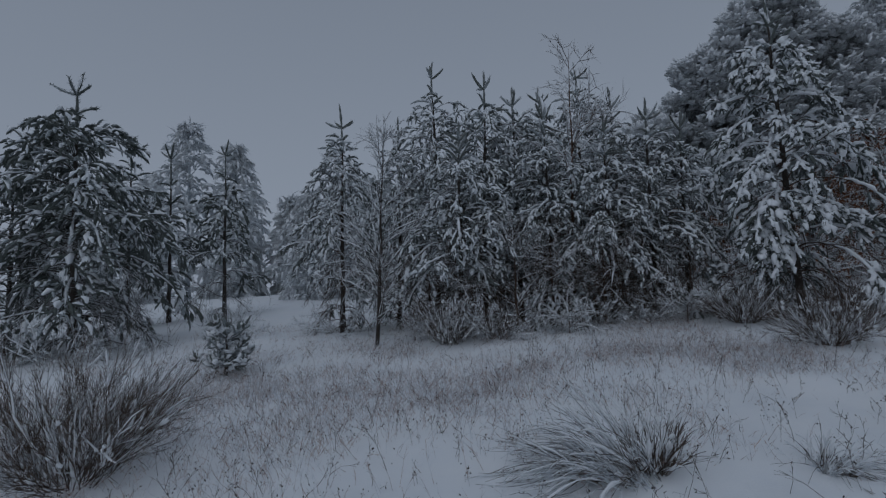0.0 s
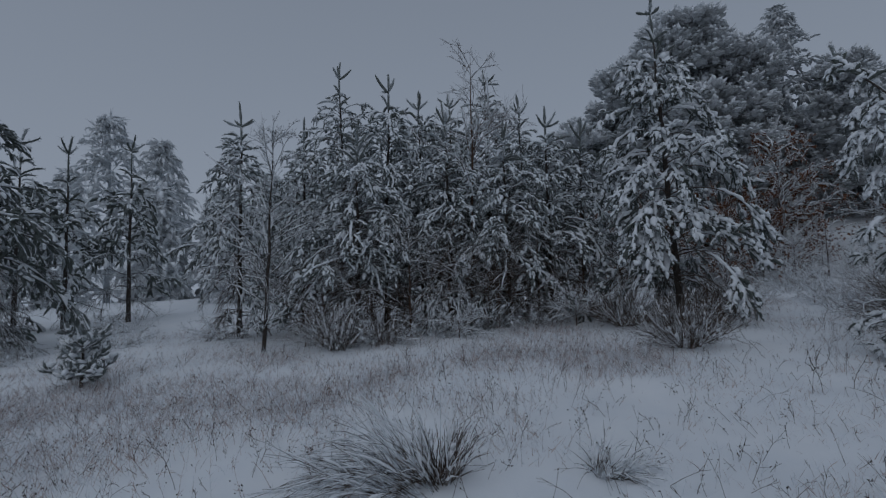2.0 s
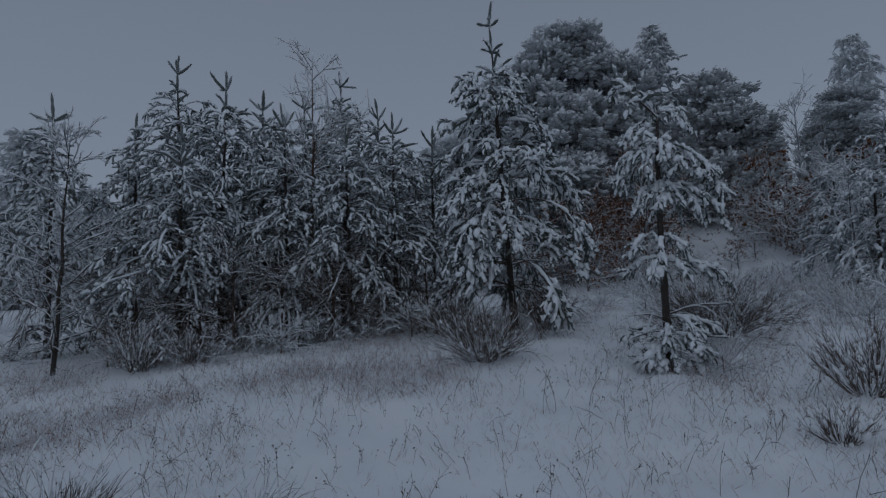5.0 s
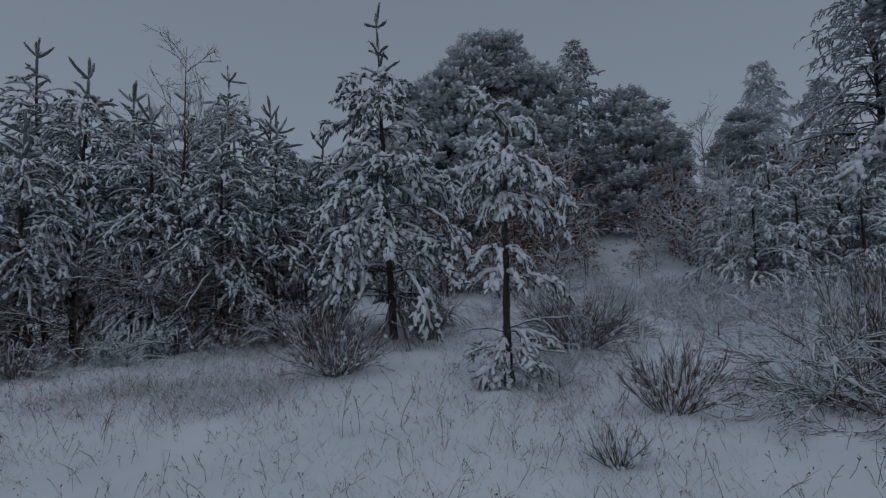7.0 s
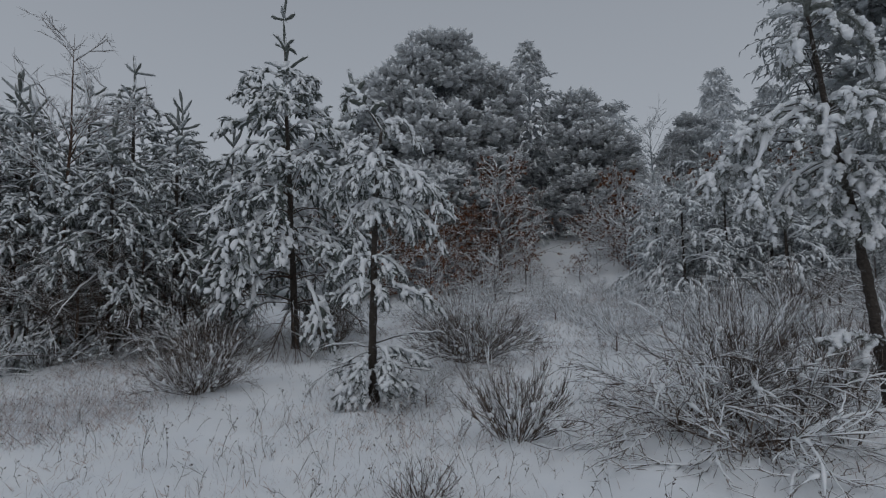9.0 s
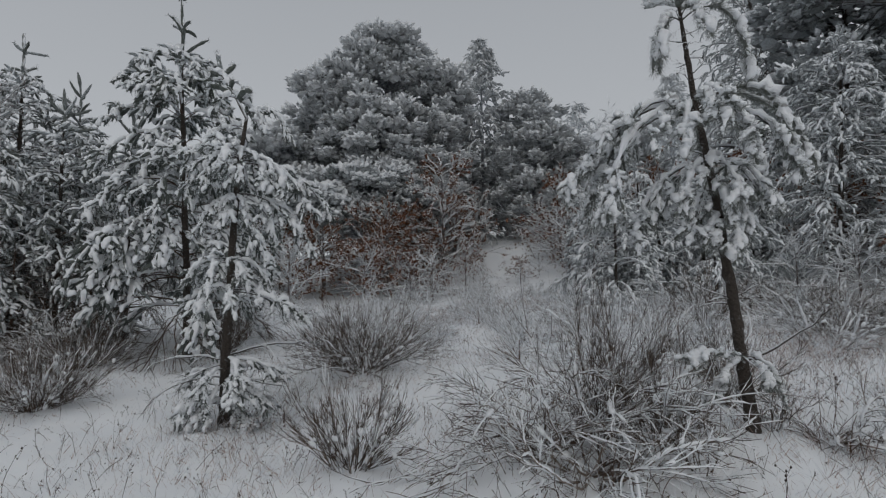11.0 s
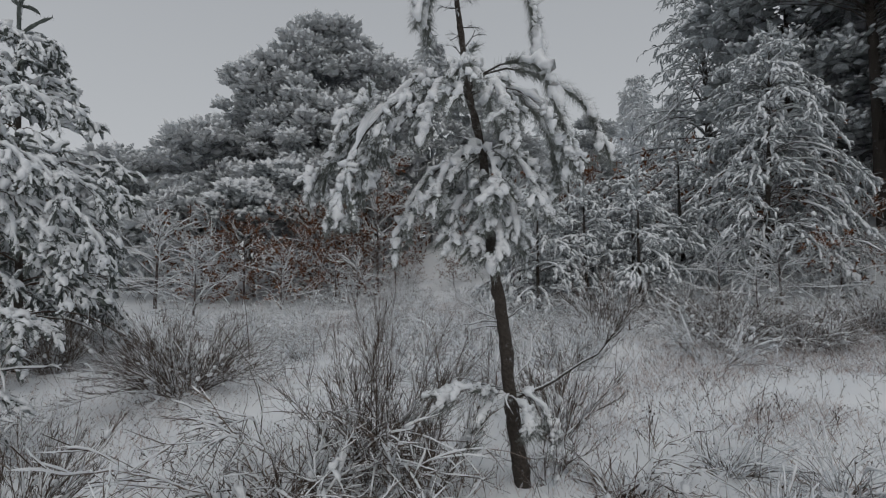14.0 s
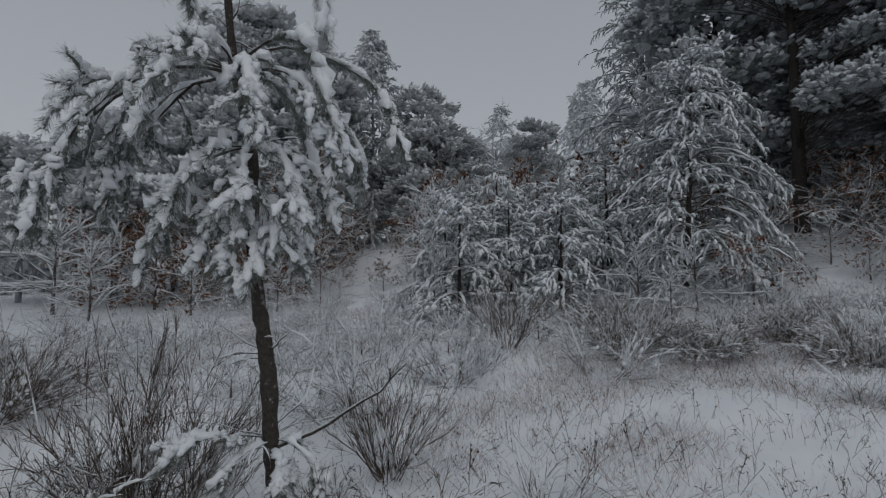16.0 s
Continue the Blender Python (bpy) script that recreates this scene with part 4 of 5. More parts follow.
def slender_pine():
    """The pine close to the path: few limbs, in whorls, bowed down by snow; nearly bare below."""
    q = math.radians(-33.5)
    limbs = [(3.86, 6, 40, 0.95, 0.5, 2), (3.87, 180, 20, 0.36, 0.66, 2), (3.88, 280, 40, 0.4, 0.5, 2), (3.85, 205, 20, 0.4, 0.55, 2),
             (3.3, 40, 15, 0.12, 0, 1), (3.36, 200, 20, 0.1, 0, 1), (3.42, 320, 10, 0.14, 0, 1), (3.5, 120, 25, 0.1, 0, 1), (3.55, 10, 15, 0.13, 0, 1), (3.6, 250, 20, 0.12, 0, 1), (3.68, 170, 15, 0.12, 0, 1), (3.74, 350, 20, 0.12, 0, 1), (3.8, 80, 20, 0.1, 0, 1), (3.86, 220, 25, 0.1, 0, 1),
             (3.15, 0, 40, 1.15, 0.48, 2), (3.17, 342, 30, 0.95, 0.5, 2), (3.12, 18, 20, 1.0, 0.44, 2), (3.14, 178, 14, 1.35, 0.42, 0), (3.12, 203, 6, 1.3, 0.4, 0), (3.1, 158, 8, 1.2, 0.42, 0), (3.12, 188, 34, 1.0, 0.52, 0), (3.14, 262, 32, 0.8, 0.48, 0), (3.13, 305, 20, 0.65, 0.46, 0), (3.15, 70, 28, 0.8, 0.42, 2), (3.1, 338, 18, 0.85, 0.38, 0), (3.1, 235, 22, 0.7, 0.42, 0),
             (2.74, 182, -8, 0.85, 0.34, 0), (2.72, 225, 6, 0.6, 0.45, 0), (2.7, 275, 18, 0.5, 0.5, 0), (2.71, 318, 12, 0.55, 0.48, 0), (2.73, 60, 10, 0.6, 0.42, 0), (2.7, 130, 8, 0.65, 0.4, 0), (2.74, 15, 28, 0.28, 0.05, 1), (2.76, 140, 40, 0.3, 0.02, 1), (2.72, 5, 0, 0.55, 0.36, 0),
             (2.55, 255, 5, 0.42, 0.5, 0), (2.5, 205, 0, 0.42, 0.5, 0), (2.5, 310, 0, 0.42, 0.5, 0), (2.45, 20, 0, 0.4, 0.5, 0), (2.5, 95, 0, 0.42, 0.5, 0), (2.3, 285, 0, 0.3, 0.5, 0), (2.3, 230, 0, 0.3, 0.5, 0),
             (1.66, 165, 22, 0.36, 0.03, 1), (1.62, 140, 15, 0.3, 0.03, 1), (1.68, 330, 20, 0.22, 0.03, 1),
             (1.25, 192, 10, 0.46, 0.14, 0), (1.22, 222, 2, 0.34, 0.3, 0), (1.2, 300, 12, 0.2, 0.3, 0), (1.2, 10, 20, 0.8, -0.02, 3), (1.3, 30, 35, 0.45, -0.05, 1), (1.24, 350, 2, 0.32, 0.3, 0), (1.25, 175, 15, 0.4, 0.08, 1), (1.23, 250, 10, 0.3, 0.1, 1), (1.66, 195, 5, 0.3, 0.05, 1), (0.85, 5, 10, 0.2, 0.02, 1), (0.82, 185, 8, 0.2, 0.02, 1)]
    z0 = gz(9.8, 0.97) - 0.08
    specs = [(z - z0, q + radians(a), radians(e), L, d, gone) for z, a, e, L, d, gone in limbs]
    pine("pine_tree", 9.8, 0.97, 3.9, 43, "slender pine with a bare lower stem and drooping snow-laden boughs", r=0.04, spread=1.1, split=True, specs=specs, mats=(M_NEEDLE_NEAR, M_BARK),
         line=[(9.82, 0.95, 0.5), (9.73, 0.97, 1.2), (9.72, 1.0, 1.65), (9.66, 1.02, 2.1), (9.66, 1.1, 2.72), (9.56, 1.13, 3.15), (9.52, 1.16, 3.6), (9.45, 1.2, 4.3)],
         fr=0.025, fl=0.125, gap=0.075, twig_gap=0.095, twig_len=0.32, claw=6, grit=22, core=0.4, clear=0.2, dead_snow=0.8, nlen=0.062, nwid=0.003, mneedle=80, flare=0.95, candles=3, load=1.0, cover=0.9, limb_snow=1.0, hang=0.3, shoot_droop=0.5, sides=6, capsides=7, rings=7, brush=1300)


slender_pine()
pine("pine_sapling", -3.35, 6.85, 0.8, 44, "knee-high pine sapling covered in snow", r=0.02, spread=0.5, limbs=5, whorl=0.17, crown0=0.08, fr=0.034, fl=0.12, gap=0.08, twig_gap=0.09, clear=0.1, droop=-0.02, hang=-0.05, shoot_droop=-0.1, rise=(0.15, 1.0), candles=3, profile=0.5, dead=0.0, split=True, tip=0.14, bare_top=0.2, mneedle=20, load=1.2, nwid=0.007)

# ---- pines at the dim end of the clearing ----
LEFT = dict(group="pines at the far end of the clearing", profile=0.58, fr=0.055, fl=0.26, gap=0.28, twig_gap=0.24, nlen=0.09, nwid=0.018, mneedle=6, droop=0.27, hang=0.26, rise=(-0.05, 0.8), clear=0.14, tip=0.5, candles=4, load=0.75, cover=0.62, limb_snow=0.5, dead=1.0, dead_top=0.42, dead_snow=0.15, low=0.5)
DUST = (M_NEEDLE_MID, M_BARK)
pine("pine_tree", -8.0, 10.6, 5.8, 51, "bushy dark pine with a cross-shaped tip", r=0.09, spread=3.0, limbs=8, bare_top=0.14, mats=DUST, **{**LEFT, "gap": 0.22, "twig_gap": 0.19})
pine("pine_tree", -9.8, 11.2, 4.4, 52, "dark pine with snow-dusted boughs", r=0.07, spread=2.3, mats=DUST, **LEFT)
pine("pine_tree", -9.1, 14.6, 5.5, 53, "slim pine with snow-dusted boughs", r=0.06, spread=1.7, bare_top=0.18, limbs=6, mats=DUST, **LEFT)
pine("pine_tree", -8.35, 15.5, 5.3, 54, "slim pine with a long bare tip", r=0.06, spread=1.6, bare_top=0.3, limbs=5, mats=DUST, **{**LEFT, "profile": 0.8})
pine("pine_tree", -6.9, 16.2, 5.5, 55, "slim pine with a long bare tip and drooping boughs", r=0.06, spread=2.2, bare_top=0.27, limbs=5, mats=DUST, **{**LEFT, "profile": 0.8})
# needles and bark of far trees, with mist painted into their colours
RIME_HAZE = (M_NEEDLE_RIME_HAZE, M_BARK_RIME_HAZE)
PALE = (M_NEEDLE_PALE, M_BARK_RIME_HAZE)
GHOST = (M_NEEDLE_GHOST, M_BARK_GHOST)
FAR = dict(fr=0.085, fl=0.36, gap=0.45, twig_gap=0.4, nlen=0.18, nwid=0.03, mneedle=5, sides=3, capsides=3, load=0.8, cover=0.7, dead=0.2, tip=0.5, limb_snow=0.6, claw=3)
MISTY = {**FAR, "gap": 1.0, "twig_gap": 1.0, "fr": 0.14, "fl": 0.6, "nlen": 0.35, "nwid": 0.06, "cover": 0.5}


def far_wood(name, spots, seed, label, group, mats, **more):
    """Trees of two shapes, turned and scaled; spots: x, y, height."""
    made = []
    for i, (x, y, h) in enumerate(spots):
        if i < 2:
            made.append((pine(name, x, y, h, seed + i, label, group, r=0.013 * h, spread=0.36 * h, mats=mats, whorl=0.065 * h, limbs=6, candles=0, bare_top=0.03, **more), h))
        else:
            ob, h0 = made[i % 2]
            copy_thing(ob, pose(x, y, gz(x, y) - 0.05, 0, 0, 77 * i) @ Matrix.Scale(h / h0, 4))


# pale colours take the place of mist in front of these trees
far_wood("pine_tree", [(-5.3, 21.5, 5.0), (-3.6, 22.5, 5.6), (-2.2, 20.5, 5.2), (-4.4, 25.0, 6.0), (-0.8, 22.5, 5.5)], 60, "rimed pine coloured pale for the mist", "pale pines in the mist", PALE, **FAR)
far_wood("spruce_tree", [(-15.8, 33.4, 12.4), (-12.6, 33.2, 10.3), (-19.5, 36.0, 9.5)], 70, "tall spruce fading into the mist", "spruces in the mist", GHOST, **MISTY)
far_wood("pine_tree", [(-8, 30, 6), (-24, 26, 7), (-20, 28, 7), (-16, 27, 6), (-11, 29, 6.5), (-4, 31, 6.5), (0, 30, 6), (3.5, 29, 6.5), (7, 28, 7), (10.5, 28, 8), (4.2, 37.0, 8.5), (6.6, 34.0, 8.0), (0.8, 38.0, 8.5), (-3.0, 37.0, 8.0), (9.0, 34.5, 8.5), (2.4, 34.0, 7.0)], 400, "rimed pine coloured almost as pale as the mist", "pines lost in the mist", GHOST, **MISTY)

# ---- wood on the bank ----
# the haze over these crowns is painted into needles and bark
clump_pine("old_pine", 14.5, 19.2, 11.1, 81, "broad old pine with a domed snow-dusted crown", [(0, 0, 9.1, 2.3, 2.2, 1.9), (2.3, -0.4, 7.8, 1.8, 1.7, 1.9), (-2.3, -0.2, 7.0, 2.1, 1.9, 1.8), (0.2, -0.6, 5.4, 3.4, 2.6, 2.0), (-0.4, -1.0, 3.0, 3.8, 2.2, 1.8)], RIME_HAZE, clumps=600, size=0.46, r=0.13, cover=1.05, tufts=24, m=4, nwid=0.028, snow_r=0.075, tuft=0.12)
clump_pine("spreading_pine", 12.6, 16.8, 5.0, 82, "low spreading pine with thick snow on its flat crown", [(0.3, 0, 4.0, 1.9, 1.5, 0.8), (-1.9, 0, 3.0, 1.3, 1.2, 0.9), (2.0, 0, 3.4, 1.1, 1.1, 0.8), (0, 0.4, 2.6, 2.4, 1.4, 0.8)], (M_NEEDLE_SOFT, M_BARK_RIME_HAZE), clumps=210, size=0.36, cover=1.5, snow_r=0.08, r=0.08, tufts=40, nwid=0.02, tuft=0.1)
pine("spruce_tree", 19.9, 19.5, 10.5, 85, "slim spire-shaped spruce dusted with snow", r=0.11, spread=3.0, mats=RIME_HAZE, whorl=0.5, limbs=7, candles=0, bare_top=0.03, group="trees on the bank", profile=0.66, **FAR)
round_a = clump_pine("old_pine", 21.5, 17.7, 7.1, 86, "rimed, haze-tinted pine with a rounded crown on the bank", [(0, 0, 5.5, 1.7, 1.6, 1.5), (0.4, -0.5, 3.6, 2.0, 1.8, 1.6), (0.2, -0.6, 1.6, 2.2, 1.8, 1.5)], RIME_HAZE, clumps=150, size=0.52, r=0.1, nwid=0.034, tufts=22, m=3, cover=0.95, snow_r=0.075, group="rounded pines on the bank")
round_b = clump_pine("old_pine", 9.8, 20.0, 6.6, 83, "rimed, haze-tinted pine with a rounded crown behind the thicket", [(0, 0, 5.2, 1.9, 1.8, 1.5), (1.4, -0.4, 3.6, 1.9, 1.5, 1.4), (-0.6, -0.4, 2.2, 2.2, 1.5, 1.6)], PALE, clumps=150, size=0.54, r=0.1, nwid=0.034, tufts=22, m=3, cover=0.95, snow_r=0.075, group="rounded pines on the bank")
for ob, x, y, turn, size in ((round_a, 18.2, 20.3, 130, 1.02), (round_b, 24.0, 18.2, 200, 0.72), (round_b, 7.0, 21.5, 80, 0.86), (round_a, 16.4, 22.5, 250, 0.95), (round_b, 12.0, 22.5, 20, 1.15)):
    copy_thing(ob, pose(x, y, gz(x, y) - 0.05, 0, 0, turn) @ Matrix.Scale(size, 4))
bare_tree("beech_tree", 15.0, 14.9, 4.7, 91, "young beech with withered brown leaves under snow", r=0.05, spread=2.1, limbs=44, mats=M_TWIG, leaves=4500, snow_r=0.024, rise=0.3, crown0=0.06)
bare_tree("beech_shrub", 12.9, 15.2, 2.8, 92, "beech undergrowth with withered rust-brown leaves", r=0.04, spread=2.3, limbs=44, mats=M_TWIG, leaves=6500, snow_r=0.014, rise=0.2, crown0=0.05, kind_word="shrub")
bare_tree("beech_shrub", 10.6, 15.4, 2.4, 95, "beech undergrowth with withered rust-brown leaves", r=0.04, spread=2.2, limbs=40, mats=M_TWIG, leaves=4000, snow_r=0.014, rise=0.2, crown0=0.05, kind_word="shrub")
bare_tree("beech_sapling", 14.75, 13.0, 1.9, 93, "small leafless sapling beside the path", r=0.026, spread=0.9, limbs=22, mats=M_TWIG, leaves=300)
# bark lightened to put the haze into its colour
bare_tree("bare_tree", 24.5, 16.0, 5.5, 94, "leafless tree, rimed and haze-tinted, above the path", r=0.06, spread=2.2, limbs=30, mats=M_BARK_RIME_HAZE)
BUSH = [(9.0, 13.2, 2.0, 2.0), (11.2, 13.0, 1.6, 2.0), (13.4, 12.8, 1.3, 1.8), (13.0, 13.6, 1.4, 1.8), (19.4, 11.2, 2.0, 2.0), (16.0, 16.6, 2.6, 2.2), (20.6, 12.4, 2.0, 2.2), (21.0, 14.6, 2.4, 2.2), (22.6, 13.4, 2.6, 2.4), (20.8, 10.6, 2.6, 2.4), (8.2, 16.0, 2.4, 2.4), (22.8, 8.8, 2.6, 2.4), (23.2, 6.0, 2.0, 2.2), (22.6, 1.8, 0.9, 1.2), (21.4, 0.6, 0.8, 1.2), (24.2, 1.4, 1.0, 1.2), (21.9, 2.9, 0.7, 1.0), (27.0, 3.2, 2.0, 2.0), (27.4, 4.6, 2.0, 2.0), (26.6, 1.8, 1.8, 2.0), (23.3, 2.7, 1.2, 1.4), (23.1, 3.9, 1.3, 1.4), (23.5, 4.9, 1.4, 1.4), (25.2, 2.6, 1.5, 1.6), (22.9, 0.2, 0.9, 1.2), (13.6, 17.8, 3.0, 2.4), (11.4, 18.0, 3.0, 2.4), (15.8, 18.2, 2.8, 2.4), (17.6, 18.4, 2.4, 2.4), (9.6, 17.4, 2.6, 2.4), (22.6, 20.4, 2.0, 2.2), (23.7, 21.6, 2.2, 2.2), (21.8, 19.6, 1.3, 1.6), (24.4, 20.8, 2.0, 2.2), (25.2, 22.6, 2.4, 2.2), (18.9, 12.5, 1.0, 1.2), (19.3, 13.5, 1.1, 1.3), (18.2, 11.7, 1.0, 1.2), (19.7, 14.5, 1.2, 1.4), (18.6, 12.2, 1.9, 1.8), (19.7, 13.9, 1.9, 1.8), (17.9, 11.1, 1.5, 1.6), (20.2, 15.6, 1.6, 1.6), (19.2, 13.2, 1.4, 1.4), (18.8, 12.8, 1.2, 1.4), (20.8, 16.6, 1.8, 1.8), (19.6, 4.0, 1.3, 1.4), (20.4, 3.2, 1.2, 1.3), (21.5, 3.9, 1.5, 1.6), (22.3, 4.8, 1.6, 1.6), (19.0, 5.0, 1.2, 1.3), (23.5, 5.8, 2.0, 1.8), (18.6, 4.0, 1.0, 1.2), (15.9, 14.3, 0.9, 1.0), (15.2, 12.6, 0.8, 1.0), (16.6, 12.4, 0.8, 1.0), (17.6, 12.6, 1.0, 1.2), (27.3, 2.4, 1.8, 1.8), (26.4, 3.0, 1.6, 1.8), (27.8, 3.8, 2.2, 1.8), (25.8, 1.4, 1.6, 1.6)]
thick = []
for i, (x, y, h, w) in enumerate(BUSH):
    if i < 4:
        thick.append((bare_tree("bare_shrub", x, y, h, 430 + i, "leafless thicket shrub with snow on its twigs", r=0.03, spread=w * 0.8, limbs=26, crown0=0.04, rise=0.3, mats=M_TWIG, snow_r=0.014, fine=0.8, kind_word="shrub", group="leafless shrubs on the bank", leaves=700 if i % 2 else 0), h))
    else:
        ob, h0 = thick[i % 4]
        copy_thing(ob, pose(x, y, gz(x, y) - 0.03, 0, 0, 53 * i) @ Matrix.Scale(h / h0, 4))

# ---- wood on the far side of the clearing ----
SIDE = dict(group="snowy trees by the path")
# snow-powdered needles whose colour also carries a little painted haze
SOFT = (M_NEEDLE_SOFT, M_BARK)
DROOP = dict(fr=0.04, fl=0.17, gap=0.15, twig_gap=0.17, twig_len=0.42, nlen=0.07, nwid=0.016, mneedle=6, dead=0.1, droop=0.28, hang=0.3, shoot_droop=0.55, cover=0.86, load=0.9, claw=5, rings=3)
pine("pine_tree", 18.15, 8.7, 3.9, 101, "young pine bowed under snow beside the path", r=0.05, spread=2.4, mats=SOFT, **DROOP, **SIDE)
pine("pine_tree", 19.3, 7.5, 3.5, 102, "young pine bowed under snow beside the path", r=0.05, spread=2.3, mats=SOFT, **DROOP, **SIDE)
pine("pine_tree", 16.7, 9.2, 3.3, 103, "slim young pine bowed under snow beside the path", r=0.045, spread=1.9, mats=SOFT, **DROOP, **SIDE)
pine("pine_tree", 17.6, 7.6, 2.8, 112, "low young pine bowed under snow beside the path", r=0.045, spread=2.0, mats=SOFT, **DROOP, **SIDE)
pine("pine_tree", 16.2, 7.9, 3.1, 104, "young pine bowed low under snow beside the path", r=0.045, spread=2.2, mats=SOFT, low=0.8, **DROOP, **SIDE)
pine("pine_tree", 18.1, 6.4, 2.9, 105, "bushy young pine bowed under snow beside the path", r=0.045, spread=2.2, mats=SOFT, low=0.8, **DROOP, **SIDE)
bare_tree("bare_tree", 15.5, 8.0, 3.0, 113, "leafless reddish sapling thick with snow", r=0.022, spread=1.3, limbs=26, mats=M_TWIG, snow_r=0.012, rise=0.5, crown0=0.2, **SIDE)
pine("pine_tree", 20.9, 4.9, 6.3, 106, "broad snow-covered pine at the foot of the bank", r=0.07, spread=2.9, mats=SOFT, **{**DROOP, "droop": 0.3, "fr": 0.036, "fl": 0.19, "gap": 0.17, "twig_gap": 0.18, "clear": 0.25, "cover": 0.78, "load": 0.85}, limbs=9, whorl=0.36, crown0=0.05, profile=0.6, rise=(0.15, 0.9), low=0.75, lean=(0.2, -0.2))
pine("pine_tree", 20.6, 6.9, 3.5, 107, "snow-covered pine at the foot of the bank", r=0.06, spread=2.2, mats=SOFT, **DROOP)
pine("spruce_tree", 29.0, 11.0, 13.5, 108, "tall dark spruce with hanging boughs", r=0.16, spread=4.6, mats=SOFT, whorl=0.62, limbs=8, candles=0, bare_top=0.03, profile=0.75, **{**FAR, "droop": 0.2, "fr": 0.05, "fl": 0.28, "gap": 0.31, "twig_gap": 0.31, "mneedle": 7, "nlen": 0.12, "nwid": 0.022, "shoot_droop": 0.6, "hang": 0.4})
clump_pine("old_pine", 25.6, 4.0, 11.5, 109, "tall dark pine with spreading limbs on the bank", [(0, 0, 9.4, 3.6, 3.4, 2.0), (-2.2, 1.4, 7.4, 1.8, 1.6, 0.8), (1.4, -1.4, 6.6, 2.6, 2.4, 1.2), (1.0, -2.2, 4.6, 2.4, 2.2, 1.1), (-0.6, -2.4, 3.4, 2.0, 2.0, 0.9)], SOFT, clumps=430, size=0.54, cover=1.1, snow_r=0.058, r=0.19, tufts=30, m=4, nwid=0.016, tuft=0.085, limb_r=0.02)
clump_pine("old_pine", 26.5, 6.6, 9.8, 110, "tall dark pine on the bank", [(0, 0, 7.2, 2.8, 2.8, 2.4), (0, 0, 4.2, 2.8, 2.8, 1.6), (0, 0, 1.8, 2.8, 2.6, 1.4)], SOFT, clumps=170, size=0.75, cover=0.9, snow_r=0.08, r=0.16, tufts=28, m=4, nwid=0.03, tuft=0.13)
clump_pine("old_pine", 25.5, -0.8, 9.2, 111, "tall dark pine on the bank", [(0, 0, 6.8, 3.0, 3.0, 2.4), (0, 0, 3.8, 2.8, 2.8, 1.6), (0, 0, 1.8, 2.6, 2.4, 1.2)], SOFT, clumps=170, size=0.75, cover=0.9, snow_r=0.08, r=0.16, tufts=28, m=4, nwid=0.03, tuft=0.13)
for ob, x, y, turn, size in ((round_a, 27.0, 21.0, 40, 0.8), (round_b, 20.0, 24.5, 300, 0.9), (round_a, 26.5, 15.2, 160, 0.75), (round_a, 23.0, 21.2, 310, 0.72), (round_b, 24.6, 23.6, 130, 0.9), (round_b, 28.0, 3.0, 100, 1.1), (round_a, 29.0, 0.0, 220, 1.1), (round_b, 30.0, 5.5, 340, 1.1), (round_a, 27.6, -3.0, 20, 1.0)):
    copy_thing(ob, pose(x, y, gz(x, y) - 0.05, 0, 0, turn) @ Matrix.Scale(size, 4))
# the mist before these spruces is only their pale colour
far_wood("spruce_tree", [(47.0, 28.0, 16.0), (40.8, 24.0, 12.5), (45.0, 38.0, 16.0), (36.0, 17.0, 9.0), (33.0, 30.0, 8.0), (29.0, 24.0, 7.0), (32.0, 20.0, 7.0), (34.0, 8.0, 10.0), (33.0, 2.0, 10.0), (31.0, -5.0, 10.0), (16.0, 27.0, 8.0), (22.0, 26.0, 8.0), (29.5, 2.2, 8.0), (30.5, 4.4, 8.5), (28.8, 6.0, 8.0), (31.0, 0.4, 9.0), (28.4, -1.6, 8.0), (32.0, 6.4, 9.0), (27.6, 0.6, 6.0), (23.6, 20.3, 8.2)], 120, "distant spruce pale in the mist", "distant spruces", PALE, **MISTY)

# ---- broom and other low shrubs ----
BROOMS = dict(group="broom bushes of the clearing")
broom("broom_bush", -3.15, 3.35, 1.0, 1.7, 201, "large broom bush with upright frosted stems", stems=100, side=13, fine=6, thick=0.0023, fan=0.95, snow=0.3, caps=140, **BROOMS)
broom("grass_tussock", 0.78, 2.6, 0.72, 1.7, 202, "tussock of long frosted blades bent to one side", stems=140, side=2, fine=0, fan=0.8, arch=0.15, snow=0.4, lean=(-0.85, 0), straight=0.1, thick=0.0022, bend=0.1, caps=0, mat=M_BROOM_PALE, snow_r=0.007, **BROOMS)
broom("grass_tussock", 1.0, 2.66, 0.4, 0.9, 219, "short upright tussock of frosted blades", stems=110, side=2, fine=0, fan=0.8, arch=0.05, snow=0.35, straight=0.14, thick=0.0024, bend=0.02, caps=10, **BROOMS)
broom("broom_bush", 4.8, 5.62, 0.76, 1.15, 203, "rounded broom bush dusted with snow", stems=84, side=14, fine=6, fan=1.15, thick=0.0022, snow=0.3, caps=200, **BROOMS)
broom("broom_bush", 5.0, 7.6, 0.8, 1.2, 204, "rounded broom bush beside the thicket", stems=70, thick=0.0023, fan=1.15, snow=0.3, **BROOMS)
broom("broom_bush", 6.15, 1.93, 0.34, 0.5, 205, "small broom tuft sticking out of the snow", stems=36, side=6, fine=2, fan=0.9, snow=0.15, thick=0.002, **BROOMS)
